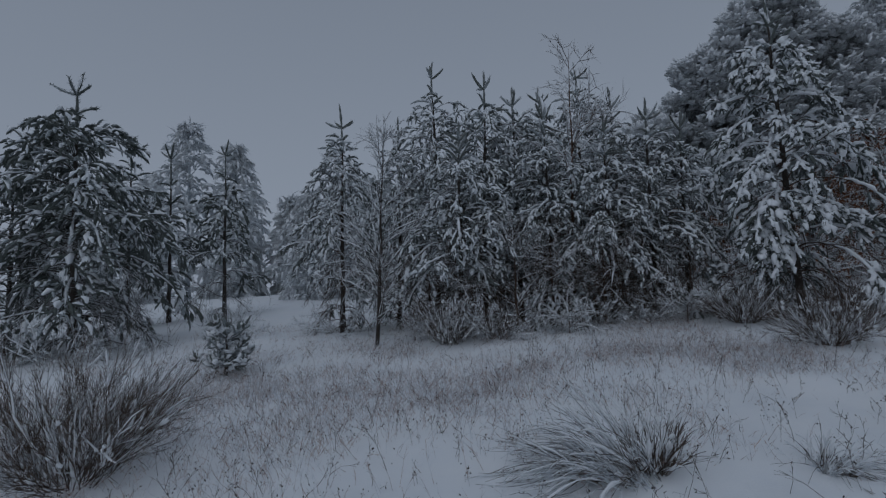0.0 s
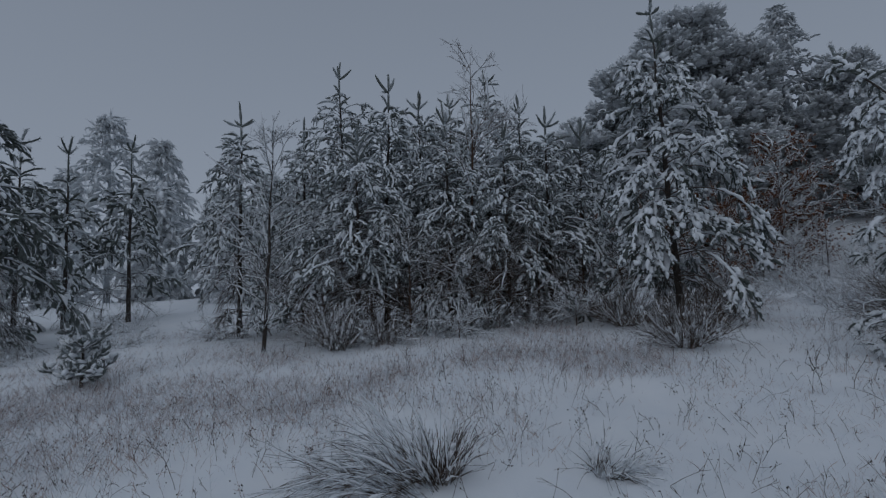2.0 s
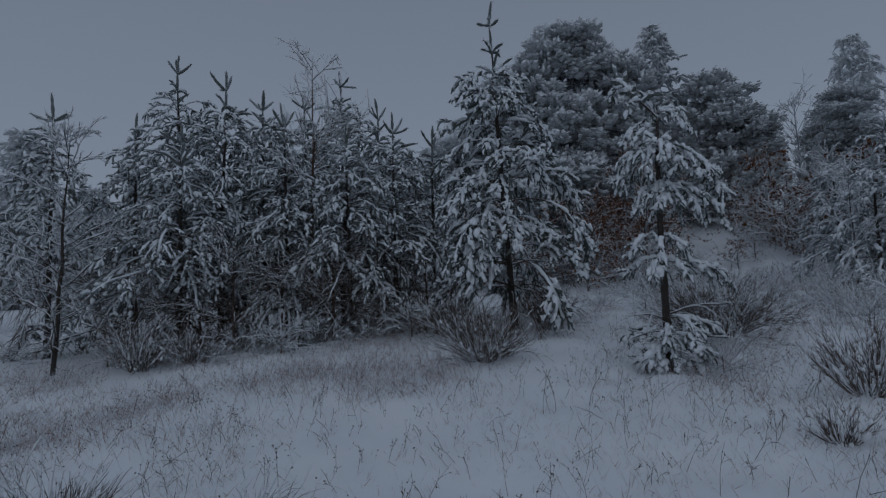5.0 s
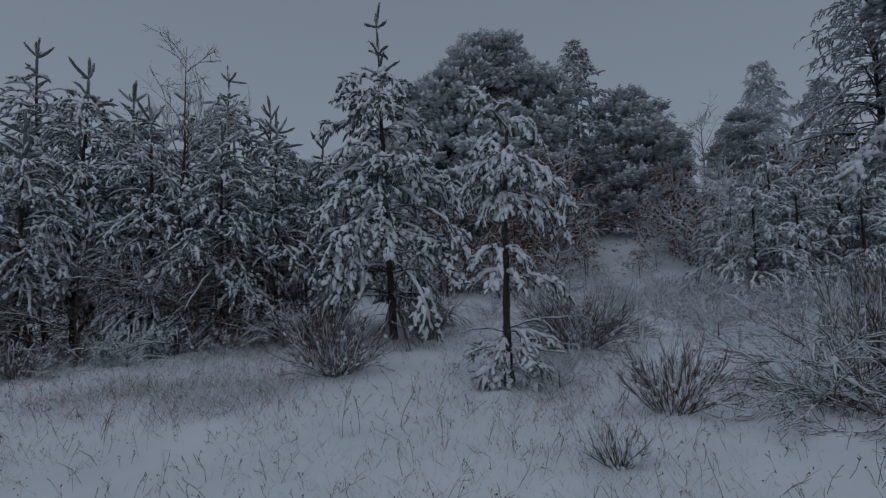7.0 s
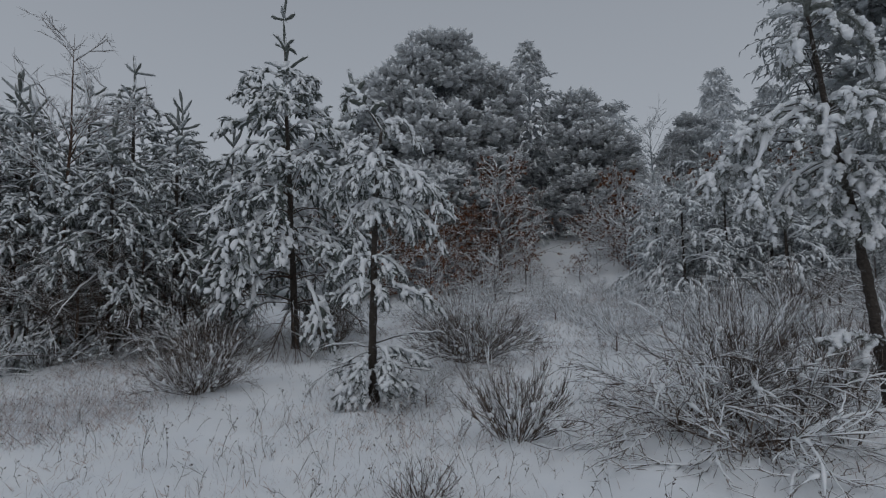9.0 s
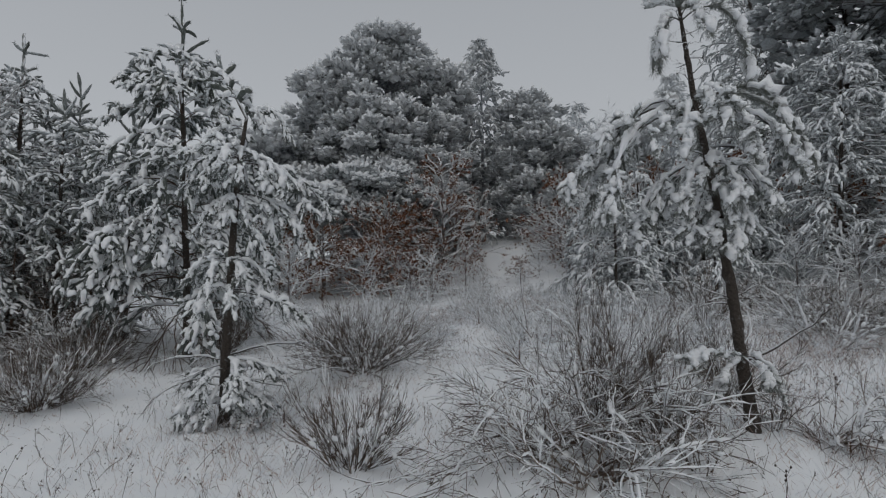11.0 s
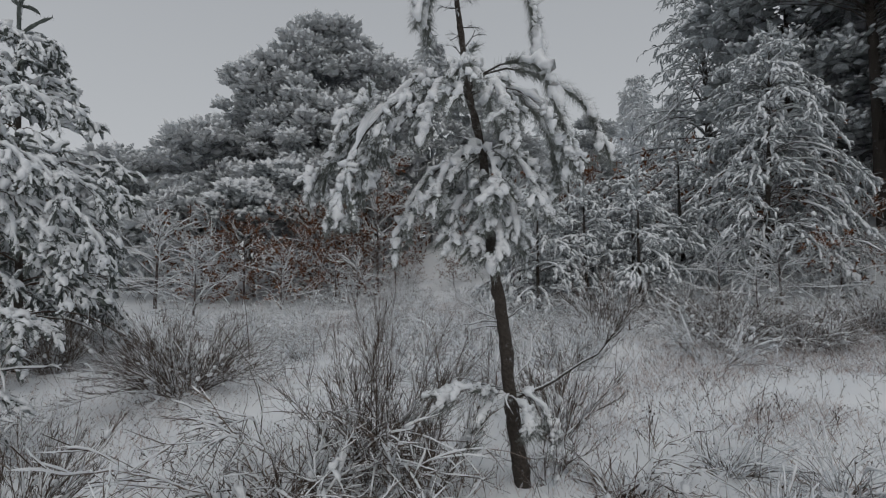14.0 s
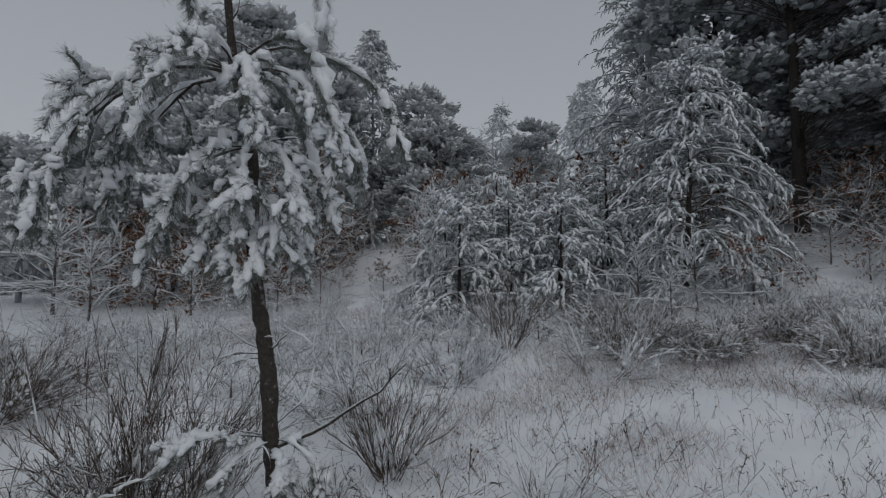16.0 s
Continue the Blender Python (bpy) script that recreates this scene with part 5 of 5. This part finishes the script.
broom("broom_bush", 7.2, 2.42, 0.66, 0.95, 206, "rounded broom bush with bare upright twigs", stems=40, side=12, fine=5, thick=0.0026, fan=0.8, straight=0.2, snow=0.25, caps=80, **BROOMS)
broom("broom_bush", 8.25, 5.05, 0.95, 1.6, 207, "broad broom bush weighed down with snow", stems=74, side=15, fine=6, fan=1.15, arch=0.06, snow=0.35, bend=-0.06, caps=330, thick=0.003, **BROOMS)
broom("broom_bush", 0.0, 8.05, 0.85, 1.3, 223, "frosted broom bush before the thicket", stems=30, fan=1.0, snow=0.5, caps=90, mat=M_BROOM, thick=0.0024, straight=0.6, fine=9, **BROOMS)
broom("broom_bush", 0.8, 7.9, 0.6, 1.0, 224, "low frosted broom bush before the thicket", stems=26, fan=1.0, snow=0.4, mat=M_BROOM, thick=0.0024, straight=0.6, fine=9, **BROOMS)
broom("broom_bush", 6.8, 7.45, 0.75, 1.1, 225, "dark broom bush at the foot of the tall pine", stems=50, fan=0.95, snow=0.15, thick=0.0022, **BROOMS)
fallen_broom("collapsed_broom", 8.62, 2.0, 0.66, 2.1, 208, "broom bush flattened under a load of snow", stems=30, sub=11, **BROOMS)
fallen_broom("collapsed_broom", 8.5, 1.3, 0.42, 1.7, 209, "low broom bush flattened under a load of snow", stems=22, snow_r=0.009, **BROOMS)
fallen_broom("collapsed_broom", 10.35, 0.72, 0.4, 1.1, 220, "small broom bush bent under snow beside the slender pine", stems=14, sub=7, snow_r=0.010, **BROOMS)
broom("broom_bush", 9.24, 1.95, 1.15, 0.95, 210, "tall broom bush with dark upright twigs", stems=24, side=13, fine=6, thick=0.0028, fan=0.62, snow=0.12, **BROOMS)
broom("broom_bush", 9.3, 1.4, 0.9, 0.85, 211, "dark broom bush beside the slender pine", stems=22, side=12, fine=6, thick=0.0026, fan=0.66, snow=0.12, **BROOMS)
broom("broom_bush", 9.15, 0.95, 0.6, 0.5, 221, "thin broom twigs at the foot of the slender pine", stems=9, side=10, fine=4, thick=0.0024, fan=0.7, snow=0.15, caps=15, **BROOMS)
broom("broom_bush", 9.98, 0.92, 0.42, 0.45, 222, "thin broom twigs at the foot of the slender pine", stems=9, side=9, fine=4, thick=0.0024, fan=0.8, snow=0.2, caps=15, **BROOMS)
broom("broom_bush", 10.8, 1.7, 0.8, 0.7, 212, "small upright broom bush in the snow", stems=30, side=9, fine=4, fan=0.6, snow=0.25, **BROOMS)
broom("broom_bush", 12.5, 3.2, 0.65, 1.0, 213, "fine-twigged broom bush powdered with snow", stems=22, fan=1.0, snow=0.4, mat=M_BROOM_PALE, **BROOMS)
broom("broom_bush", 14.4, 4.3, 1.1, 1.2, 214, "upright broom bush below the bowed pines", stems=24, fan=0.7, snow=0.25, **BROOMS)
broom("broom_bush", 15.6, 3.0, 0.95, 2.1, 215, "broad broom bush white with snow", stems=60, fan=1.25, arch=0.06, snow=0.55, snow_r=0.014, straight=0.62, fine=9, thick=0.0026, mat=M_BROOM, caps=260, **BROOMS)
broom("broom_bush", 16.3, 2.1, 0.7, 1.4, 216, "broad broom bush white with snow", stems=54, fan=1.2, arch=0.06, snow=0.5, snow_r=0.014, straight=0.62, fine=9, thick=0.0026, mat=M_BROOM, caps=220, **BROOMS)
broom("broom_bush", 18.0, 1.9, 0.75, 1.1, 217, "rounded broom bush white with snow", stems=54, fan=1.1, arch=0.05, snow=0.5, snow_r=0.015, straight=0.62, fine=9, thick=0.0026, mat=M_BROOM, caps=220, **BROOMS)
broom("broom_bush", 17.2, 0.6, 0.8, 1.5, 218, "broad broom bush white with snow", stems=54, fan=1.2, arch=0.06, snow=0.5, snow_r=0.015, straight=0.62, fine=9, thick=0.0026, mat=M_BROOM, caps=220, **BROOMS)
for x, y, h, w, turn, n in ((11.5, 0.0, 0.4, 1.3, -0.5, 226), (10.9, -0.05, 0.34, 1.1, 0.5, 227), (11.3, 0.55, 0.36, 1.2, 0.3, 228), (15.1, 0.0, 0.5, 1.3, 0.4, 330), (2.1, 2.5, 0.3, 0.7, 0.4, 331)):
    broom("grass_tussock", x, y, h, w, n, "low tussock of arching rimed grass", stems=70, side=2, fine=0, fan=1.0, arch=0.16, snow=0.45, lean=(turn, -0.2), straight=0.12, thick=0.0022, bend=0.1, caps=0, mat=M_BROOM_PALE, snow_r=0.007, **BROOMS)
UNDER = [(0.0, 8.2, 0.75, 1.5), (0.85, 7.95, 0.6, 1.3), (9.9, 6.2, 0.6, 1.4), (11.4, 5.4, 0.7, 1.5), (12.6, 7.0, 0.8, 1.7), (11.2, 10.8, 0.9, 1.9)]
MORE_UNDER = [(1.7, 8.2), (2.7, 8.4), (3.6, 8.3), (-2.2, 9.9), (10.6, 8.2), (13.2, 9.6), (14.3, 11.6), (9.2, 9.4), (16.0, 5.8), (18.2, 5.0), (10.9, 3.4), (12.0, 4.3), (13.3, 3.6), (13.4, 5.6), (14.9, 6.4), (11.6, 6.6), (15.2, 8.0), (9.4, 7.6),
              (17.0, 3.9), (18.9, 3.0), (19.6, 1.0), (14.3, 2.4), (12.2, 8.8), (8.6, 11.0), (12.6, 12.0), (15.8, 10.6), (7.4, 9.6), (-4.6, 10.4), (-6.3, 9.2), (-7.4, 9.3), (-5.4, 13.0), (20.6, 2.4), (21.2, 1.5), (22.2, 3.5), (22.4, 0.9), (20.2, 3.5), (23.0, 1.9), (21.6, 4.1), (20.9, 0.2), (23.8, 0.6), (24.7, 2.0), (19.9, 2.0), (22.9, 4.5), (21.9, -0.4)]
low = [broom("undergrowth_bush", x, y, h, w, 230 + i, "low tangled undergrowth bush powdered with snow", group="undergrowth bushes", stems=20, side=11, fine=4, fan=1.2, arch=0.05, snow=0.4, mat=M_BROOM_PALE, straight=0.75, thick=0.0027, bend=-0.04, caps=60) for i, (x, y, h, w) in enumerate(UNDER)]
for i, (x, y) in enumerate(MORE_UNDER):
    copy_thing(low[i % 6], pose(x, y, gz(x, y) - 0.02, 0, 0, 67 * i) @ Matrix.Scale(0.8 + 0.5 * ((i * 0.618) % 1), 4))
TANGLE = [(10.3, 4.4), (13.9, 7.4), (15.4, 4.6), (11.0, 2.8), (12.4, 5.4), (10.4, 6.9), (13.0, 8.2), (16.2, 7.0), (9.0, 6.4), (11.8, 7.7), (13.6, 4.8), (15.2, 5.6), (9.8, 8.6), (13.8, 10.6), (2.1, 8.0), (-0.6, 8.6), (4.4, 8.3), (7.3, 8.6), (7.0, 3.8)]
web = []
for i, (x, y) in enumerate(TANGLE):
    if i < 3:
        web.append(bare_tree("tangled_shrub", x, y, 0.3, 470 + i, "low tangle of snow-dusted twigs", group="tangles of twigs", r=0.011, spread=0.85, limbs=20, crown0=0.03, rise=0.45, mats=M_BARK_RED, snow_r=0.007, fine=0.8, kind_word="shrub", droop=0.12))
    else:
        copy_thing(web[i % 3], pose(x, y, gz(x, y) - 0.03, 0, 0, 91 * i) @ Matrix.Scale(0.7 + 0.6 * ((i * 0.618) % 1), 4))


# ---- grass and dead stalks ----
def patch(x, y):
    """How thickly the dry grass stands, 0 to 1."""
    belt = np.exp(-((y - 5.6 - 0.1 * x) / 1.5) ** 2) / (1 + np.exp((x - 3.8) / 0.4))
    foot = np.exp(-((y - 7.7) / 0.9) ** 2) * (x > -3) * (x < 4.5)
    left = np.exp(-((x + 3.0) ** 2 + (y - 6.5) ** 2) / 9)
    tuft = 2.2 * np.exp(-((x - 2.6) ** 2 / 2.2 + (y - 5.4) ** 2 / 0.9)) + 0.8 * np.exp(-((x - 0.0) ** 2 / 1.0 + (y - 4.4) ** 2 / 0.7))
    mid = 0.6 * np.exp(-((x - 7.0) ** 2 / 2.0 + (y - 3.4) ** 2 / 0.9))
    right = 1.0 * np.exp(-((y - 1.6) / 2.1) ** 2) / (1 + np.exp(-(x - 9.8) / 0.5)) / (1 + np.exp((x - 18) / 0.8))
    back = 0.9 * np.exp(-((y - 8.0) / 3.0) ** 2) / (1 + np.exp(-(x - 8.2) / 0.6))
    d = np.maximum.reduce([0.8 * belt, 0.8 * foot, 0.6 * left, tuft, mid, right, back, 0.22 + 0 * x])
    drift = np.exp(-((x - 3.0) ** 2 / 2.6 + (y - 5.9) ** 2 / 0.8)) + 0.7 * np.exp(-((x + 1.0) ** 2 / 4.0 + (y - 5.3) ** 2 / 0.9))
    return np.maximum(d * np.clip(0.55 + 2.2 * vnoise(x / 0.8, y / 0.8, 9), 0.03, 1.4), 0.8 * drift * np.clip(0.8 + 1.2 * vnoise(x / 0.35, y / 0.35, 11), 0.2, 1.3))


def grass():
    rng = np.random.default_rng(301)
    n = 430000
    x = -6 + 26 * rng.random(n)
    y = np.where(x > 8.5, -1.3, 0.2) + 12.5 * rng.random(n) ** 1.2
    stray = rng.random(n) < 0.012
    x, y = np.where(stray, -9 + 30 * rng.random(n), x), np.where(stray, -9 + 11 * rng.random(n), y)
    keep = rng.random(n) < np.where(stray, 0.5, patch(x, y))
    x, y = x[keep], y[keep]
    n = len(x)
    P0 = np.stack([x, y, ground_z(x, y) - 0.01], 1)
    a = rng.random(n) * 6.283
    L = 0.05 + 0.26 * rng.random(n) ** 1.6 * np.clip(patch(x, y) + 0.35, 0, 1)
    P = grow(P0, tilt_up(a, 1.25 - 0.7 * rng.random(n)), L, 2, 0.35 * rng.random(n), rng, 0.06)
    b = Buf()
    S = unit(np.cross(P[:, 1] - P[:, 0], rng.normal(size=(n, 3))))[:, None] * (0.0012 + 0.0012 * rng.random(n))[:, None, None]
    w = np.array([1.0, 0.8, 0.12])[None, :, None]
    V = np.stack([P - S * w, P + S * w], 2).reshape(n, 6, 3)[:, :5]
    i = np.arange(n)[:, None] * 5
    b.add(V, i + np.array([[0, 1, 3, 2]]), i + np.array([[2, 3, 4]]))
    tagged(new("dry_grass", b.mesh("dry_grass", M_STRAW)), "withered frosted grass standing out of the snow", "grass", kind="stuff")


grass()


def wisps():
    """Taller thin dead stems, kinked and branching, all over the clearing."""
    rng = np.random.default_rng(303)
    n = 7500
    x = -5 + 25 * rng.random(n)
    y = np.where(x > 8.5, -1.2, 0.4) + 8.5 * rng.random(n) ** 1.3
    keep = rng.random(n) < 0.35 + 0.65 * np.clip(patch(x, y) + 0.5 * (x > 9.3), 0, 1)
    x, y = x[keep], y[keep]
    n = len(x)
    P0 = np.stack([x, y, ground_z(x, y) - 0.01], 1)
    L = 0.10 + 0.22 * rng.random(n) ** 2
    P = grow(P0, tilt_up(rng.random(n) * 6.283, 1.3 - 0.8 * rng.random(n) ** 1.5), L, 2, 0.2 * rng.random(n), rng, 0.2)
    b = Buf()
    tubes(b, P, np.linspace(0.0018, 0.001, 3)[None] * (0.7 + 0.6 * rng.random((n, 1))), 3)
    pp, tt = along(P, 0.35 + 0.6 * rng.random((n, 3)))
    pp, tt = pp.reshape(-1, 3), tt.reshape(-1, 3)
    tw = grow(pp, unit(tt + rng.normal(size=tt.shape) * 0.5), np.repeat(L, 3) * 0.25, 1, 0, rng)
    tubes(b, tw, np.array([[0.0013, 0.0009]]) * np.ones((len(tw), 1)), 3)
    ends = tw[:, -1]
    pick = rng.random(len(ends)) < 0.45
    blades(b, ends[pick], unit(rng.normal(size=(pick.sum(), 3)) + np.array([0, 0, 0.8])), np.full(pick.sum(), 0.02), np.full(pick.sum(), 0.012), rng)
    tagged(new("dead_stems", b.mesh("dead_stems", M_STALK)), "thin dead stems poking through the snow", "plants", kind="stuff")


wisps()


def weeds():
    """Fine frosted dead weeds, forked, with small dark heads, in drifts."""
    rng = np.random.default_rng(304)
    n = 27000
    x, y = -6 + 25 * rng.random(n), 0.6 + 7.0 * rng.random(n)
    left = np.exp(-((x + 2.6) / 2.6) ** 2 - ((y - 4.2) / 1.6) ** 2)
    drift = np.exp(-((x - 2.5) / 1.7) ** 2 - ((y - 5.6) / 0.9) ** 2)
    mid = 0.8 * np.exp(-((x - 0.4) / 1.6) ** 2 - ((y - 4.0) / 1.1) ** 2)
    right = 0.6 * np.exp(-((y - 1.8) / 1.2) ** 2) * (x > 11.2)
    near = 0.9 * np.exp(-((x - 7.3) / 1.5) ** 2 - ((y - 3.5) / 0.9) ** 2)
    keep = rng.random(n) < np.maximum.reduce([left, 1.2 * drift, mid, right, near, 0.03 + 0 * x]) * np.clip(0.7 + 1.8 * vnoise(x / 0.6, y / 0.6, 21), 0.1, 1.3)
    x, y = x[keep], y[keep]
    n = len(x)
    L = 0.13 + 0.2 * rng.random(n) ** 1.3
    P = grow(np.stack([x, y, ground_z(x, y) - 0.01], 1), tilt_up(rng.random(n) * 6.283, 1.4 - 0.7 * rng.random(n)), L, 3, 0.12 * rng.random(n), rng, 0.14)
    b, h = Buf(), Buf()
    tubes(b, P, np.array([[0.0017, 0.0014, 0.0012, 0.0009]]) * (0.8 + 0.5 * rng.random((n, 1))), 3)
    pp, tt = along(P, 0.3 + 0.7 * rng.random((n, 7)))
    pp, tt = pp.reshape(-1, 3), tt.reshape(-1, 3)
    d = unit(tt + rng.normal(size=tt.shape) * 0.5)
    ln = np.repeat(L, 7) * (0.14 + 0.22 * rng.random(7 * n))
    blades(b, pp, d, ln, np.full(7 * n, 0.0028), rng)
    tips = pp + d * ln[:, None]
    pick = rng.random(7 * n) < 0.16
    lumps(h, tips[pick], d[pick], 0.0035 + 0.003 * rng.random(pick.sum()), rng, 1.6, 0.9, True)
    tagged(new("dead_weeds", b.mesh("dead_weeds", M_STRAW)), "fine frosted dead weeds standing in drifts", "plants", kind="stuff")
    tagged(new("weed_heads", h.mesh("weed_heads", M_HEAD)), "small dark seed heads of the dead weeds", "plants", kind="stuff")


weeds()


def snag(x, y, dx, dy, height, r, seed):
    """A dead trunk, broken off and leaning."""
    rng = np.random.default_rng(seed)
    ob = root("leaning_snag", x, y, gz(x, y) - 0.1, "dark dead trunk leaning out of the snow", "tree", "leaning dead trunks")
    k = 9
    u = np.linspace(0, 1, k)
    line = np.stack([dx * u, dy * u, (height + 0.1) * u], 1) + rng.normal(size=(k, 3)) * 0.012
    b, w = Buf(), Buf()
    tubes(b, line[None], (r * (1 - 0.45 * u))[None], 8)
    part("trunk", b, M_BARK, ob, smooth=True)
    caps(w, line[None, 2:], np.array([r * 0.7]), rng, 5, 0.9)
    part("snow", w, M_SNOW, ob, smooth=True, kind="stuff")


snag(22.95, 4.0, -0.3, 0.22, 0.8, 0.05, 501)
snag(25.2, 4.35, -0.65, 0.47, 1.25, 0.06, 502)


def broken_fence(x, y):
    """What is left of a low fence: three stakes and a rail."""
    rng = np.random.default_rng(505)
    ob = root("broken_fence", x, y, gz(x, y) - 0.05, "low weathered remnant of a wooden stake fence", "fence")
    for i, (dx, dy, h) in enumerate(((-0.16, 0.11, 0.4), (0.0, 0.0, 0.36), (0.15, -0.12, 0.42))):
        b = Buf()
        line = np.stack([np.linspace(dx, dx + 0.03 * rng.normal(), 5), np.linspace(dy, dy, 5), np.linspace(0, h, 5)], 1)
        tubes(b, line[None], np.array([[0.026, 0.026, 0.025, 0.024, 0.017]]), 6)
        part("stake", b, M_BARK, ob, smooth=True)
    b = Buf()
    tubes(b, np.linspace((-0.2, 0.14, 0.31), (0.19, -0.15, 0.34), 6)[None] + rng.normal(size=(1, 6, 3)) * 0.004, np.full((1, 6), 0.02), 6)
    part("rail", b, M_BARK, ob, smooth=True)
    w = Buf()
    caps(w, np.linspace((-0.18, 0.13, 0.32), (0.17, -0.13, 0.35), 7)[None], np.array([0.022]), rng, 5, 0.9)
    part("snow", w, M_SNOW, ob, smooth=True, kind="stuff")


broken_fence(16.95, 4.95)


def stalk(seed, h, heads):
    rng = np.random.default_rng(seed)
    ob = root("dead_stalk", 0, 0, 0, "dead wildflower stalk with dark seed heads in the snow", "plant", "dead stalks in the clearing")
    b = Buf()
    main = grow(np.zeros((1, 3)), np.array([[0.15 * rng.normal(), 0.15 * rng.normal(), 1.0]]), np.array([h]), 6, 0.04, rng, 0.08)
    tubes(b, main, np.linspace(0.0024, 0.0013, 7)[None], 4)
    u = 0.4 + 0.58 * rng.random(heads)
    pp, tt = along(np.repeat(main, heads, 0), u[:, None])
    tw = grow(pp[:, 0], unit(tt[:, 0] + rng.normal(size=(heads, 3)) * 0.5), h * 0.22 * (0.5 + rng.random(heads)), 3, -0.05, rng, 0.1)
    tubes(b, tw, np.linspace(0.0018, 0.0012, 4)[None] * np.ones((heads, 1)), 3)
    part("stem", b, M_STALK, ob, kind="stuff")
    for end in [main[0, -1], *tw[:, -1]]:
        s = Buf()
        r = 0.004 + 0.003 * rng.random()
        line = end + np.array([0, 0, 1.0]) * np.linspace(-r, 1.6 * r, 4)[:, None]
        tubes(s, line[None], np.array([[0.2, 1, 0.8, 0.15]]) * r, 5)
        part("seed_head", s, M_HEAD, ob, smooth=True)
    return ob


def stalks():
    rng = np.random.default_rng(302)
    kinds = [stalk(310, 0.42, 6), stalk(311, 0.3, 5), stalk(312, 0.55, 9), stalk(313, 0.24, 3), stalk(314, 0.36, 7)]
    spots = [(11.15, 0.3, 2, 1.0), (11.6, 0.5, 0, 0.95), (11.9, 0.35, 2, 0.9), (4.45, 3.3, 0, 1.0), (4.6, 3.35, 1, 1.0), (5.0, 3.42, 3, 1.2), (12.15, 1.15, 0, 1.0), (12.2, 0.6, 4, 1.0), (2.2, 2.95, 1, 0.9), (9.1, 0.4, 1, 1.0), (10.9, 0.9, 4, 1.1)]
    zones = [(-3.5, 2.8, 2.2, 6.0, 55), (2.8, 7.5, 1.6, 4.6, 26), (10.4, 17.0, -0.6, 3.0, 60), (0.5, 4.0, 4.2, 6.2, 30)]
    for x0, x1, y0, y1, n in zones:
        for _ in range(n):
            spots.append((x0 + (x1 - x0) * rng.random(), y0 + (y1 - y0) * rng.random(), int(rng.integers(0, 5)), 0.4 + 0.4 * rng.random()))
    used = set()
    for x, y, k, s in spots:
        m = pose(x, y, gz(x, y) - 0.01, 8 * rng.normal(), 8 * rng.normal(), 360 * rng.random()) @ Matrix.Scale(s, 4)
        if k in used:
            copy_thing(kinds[k], m)
        else:
            kinds[k].matrix_basis = m
            used.add(k)


stalks()
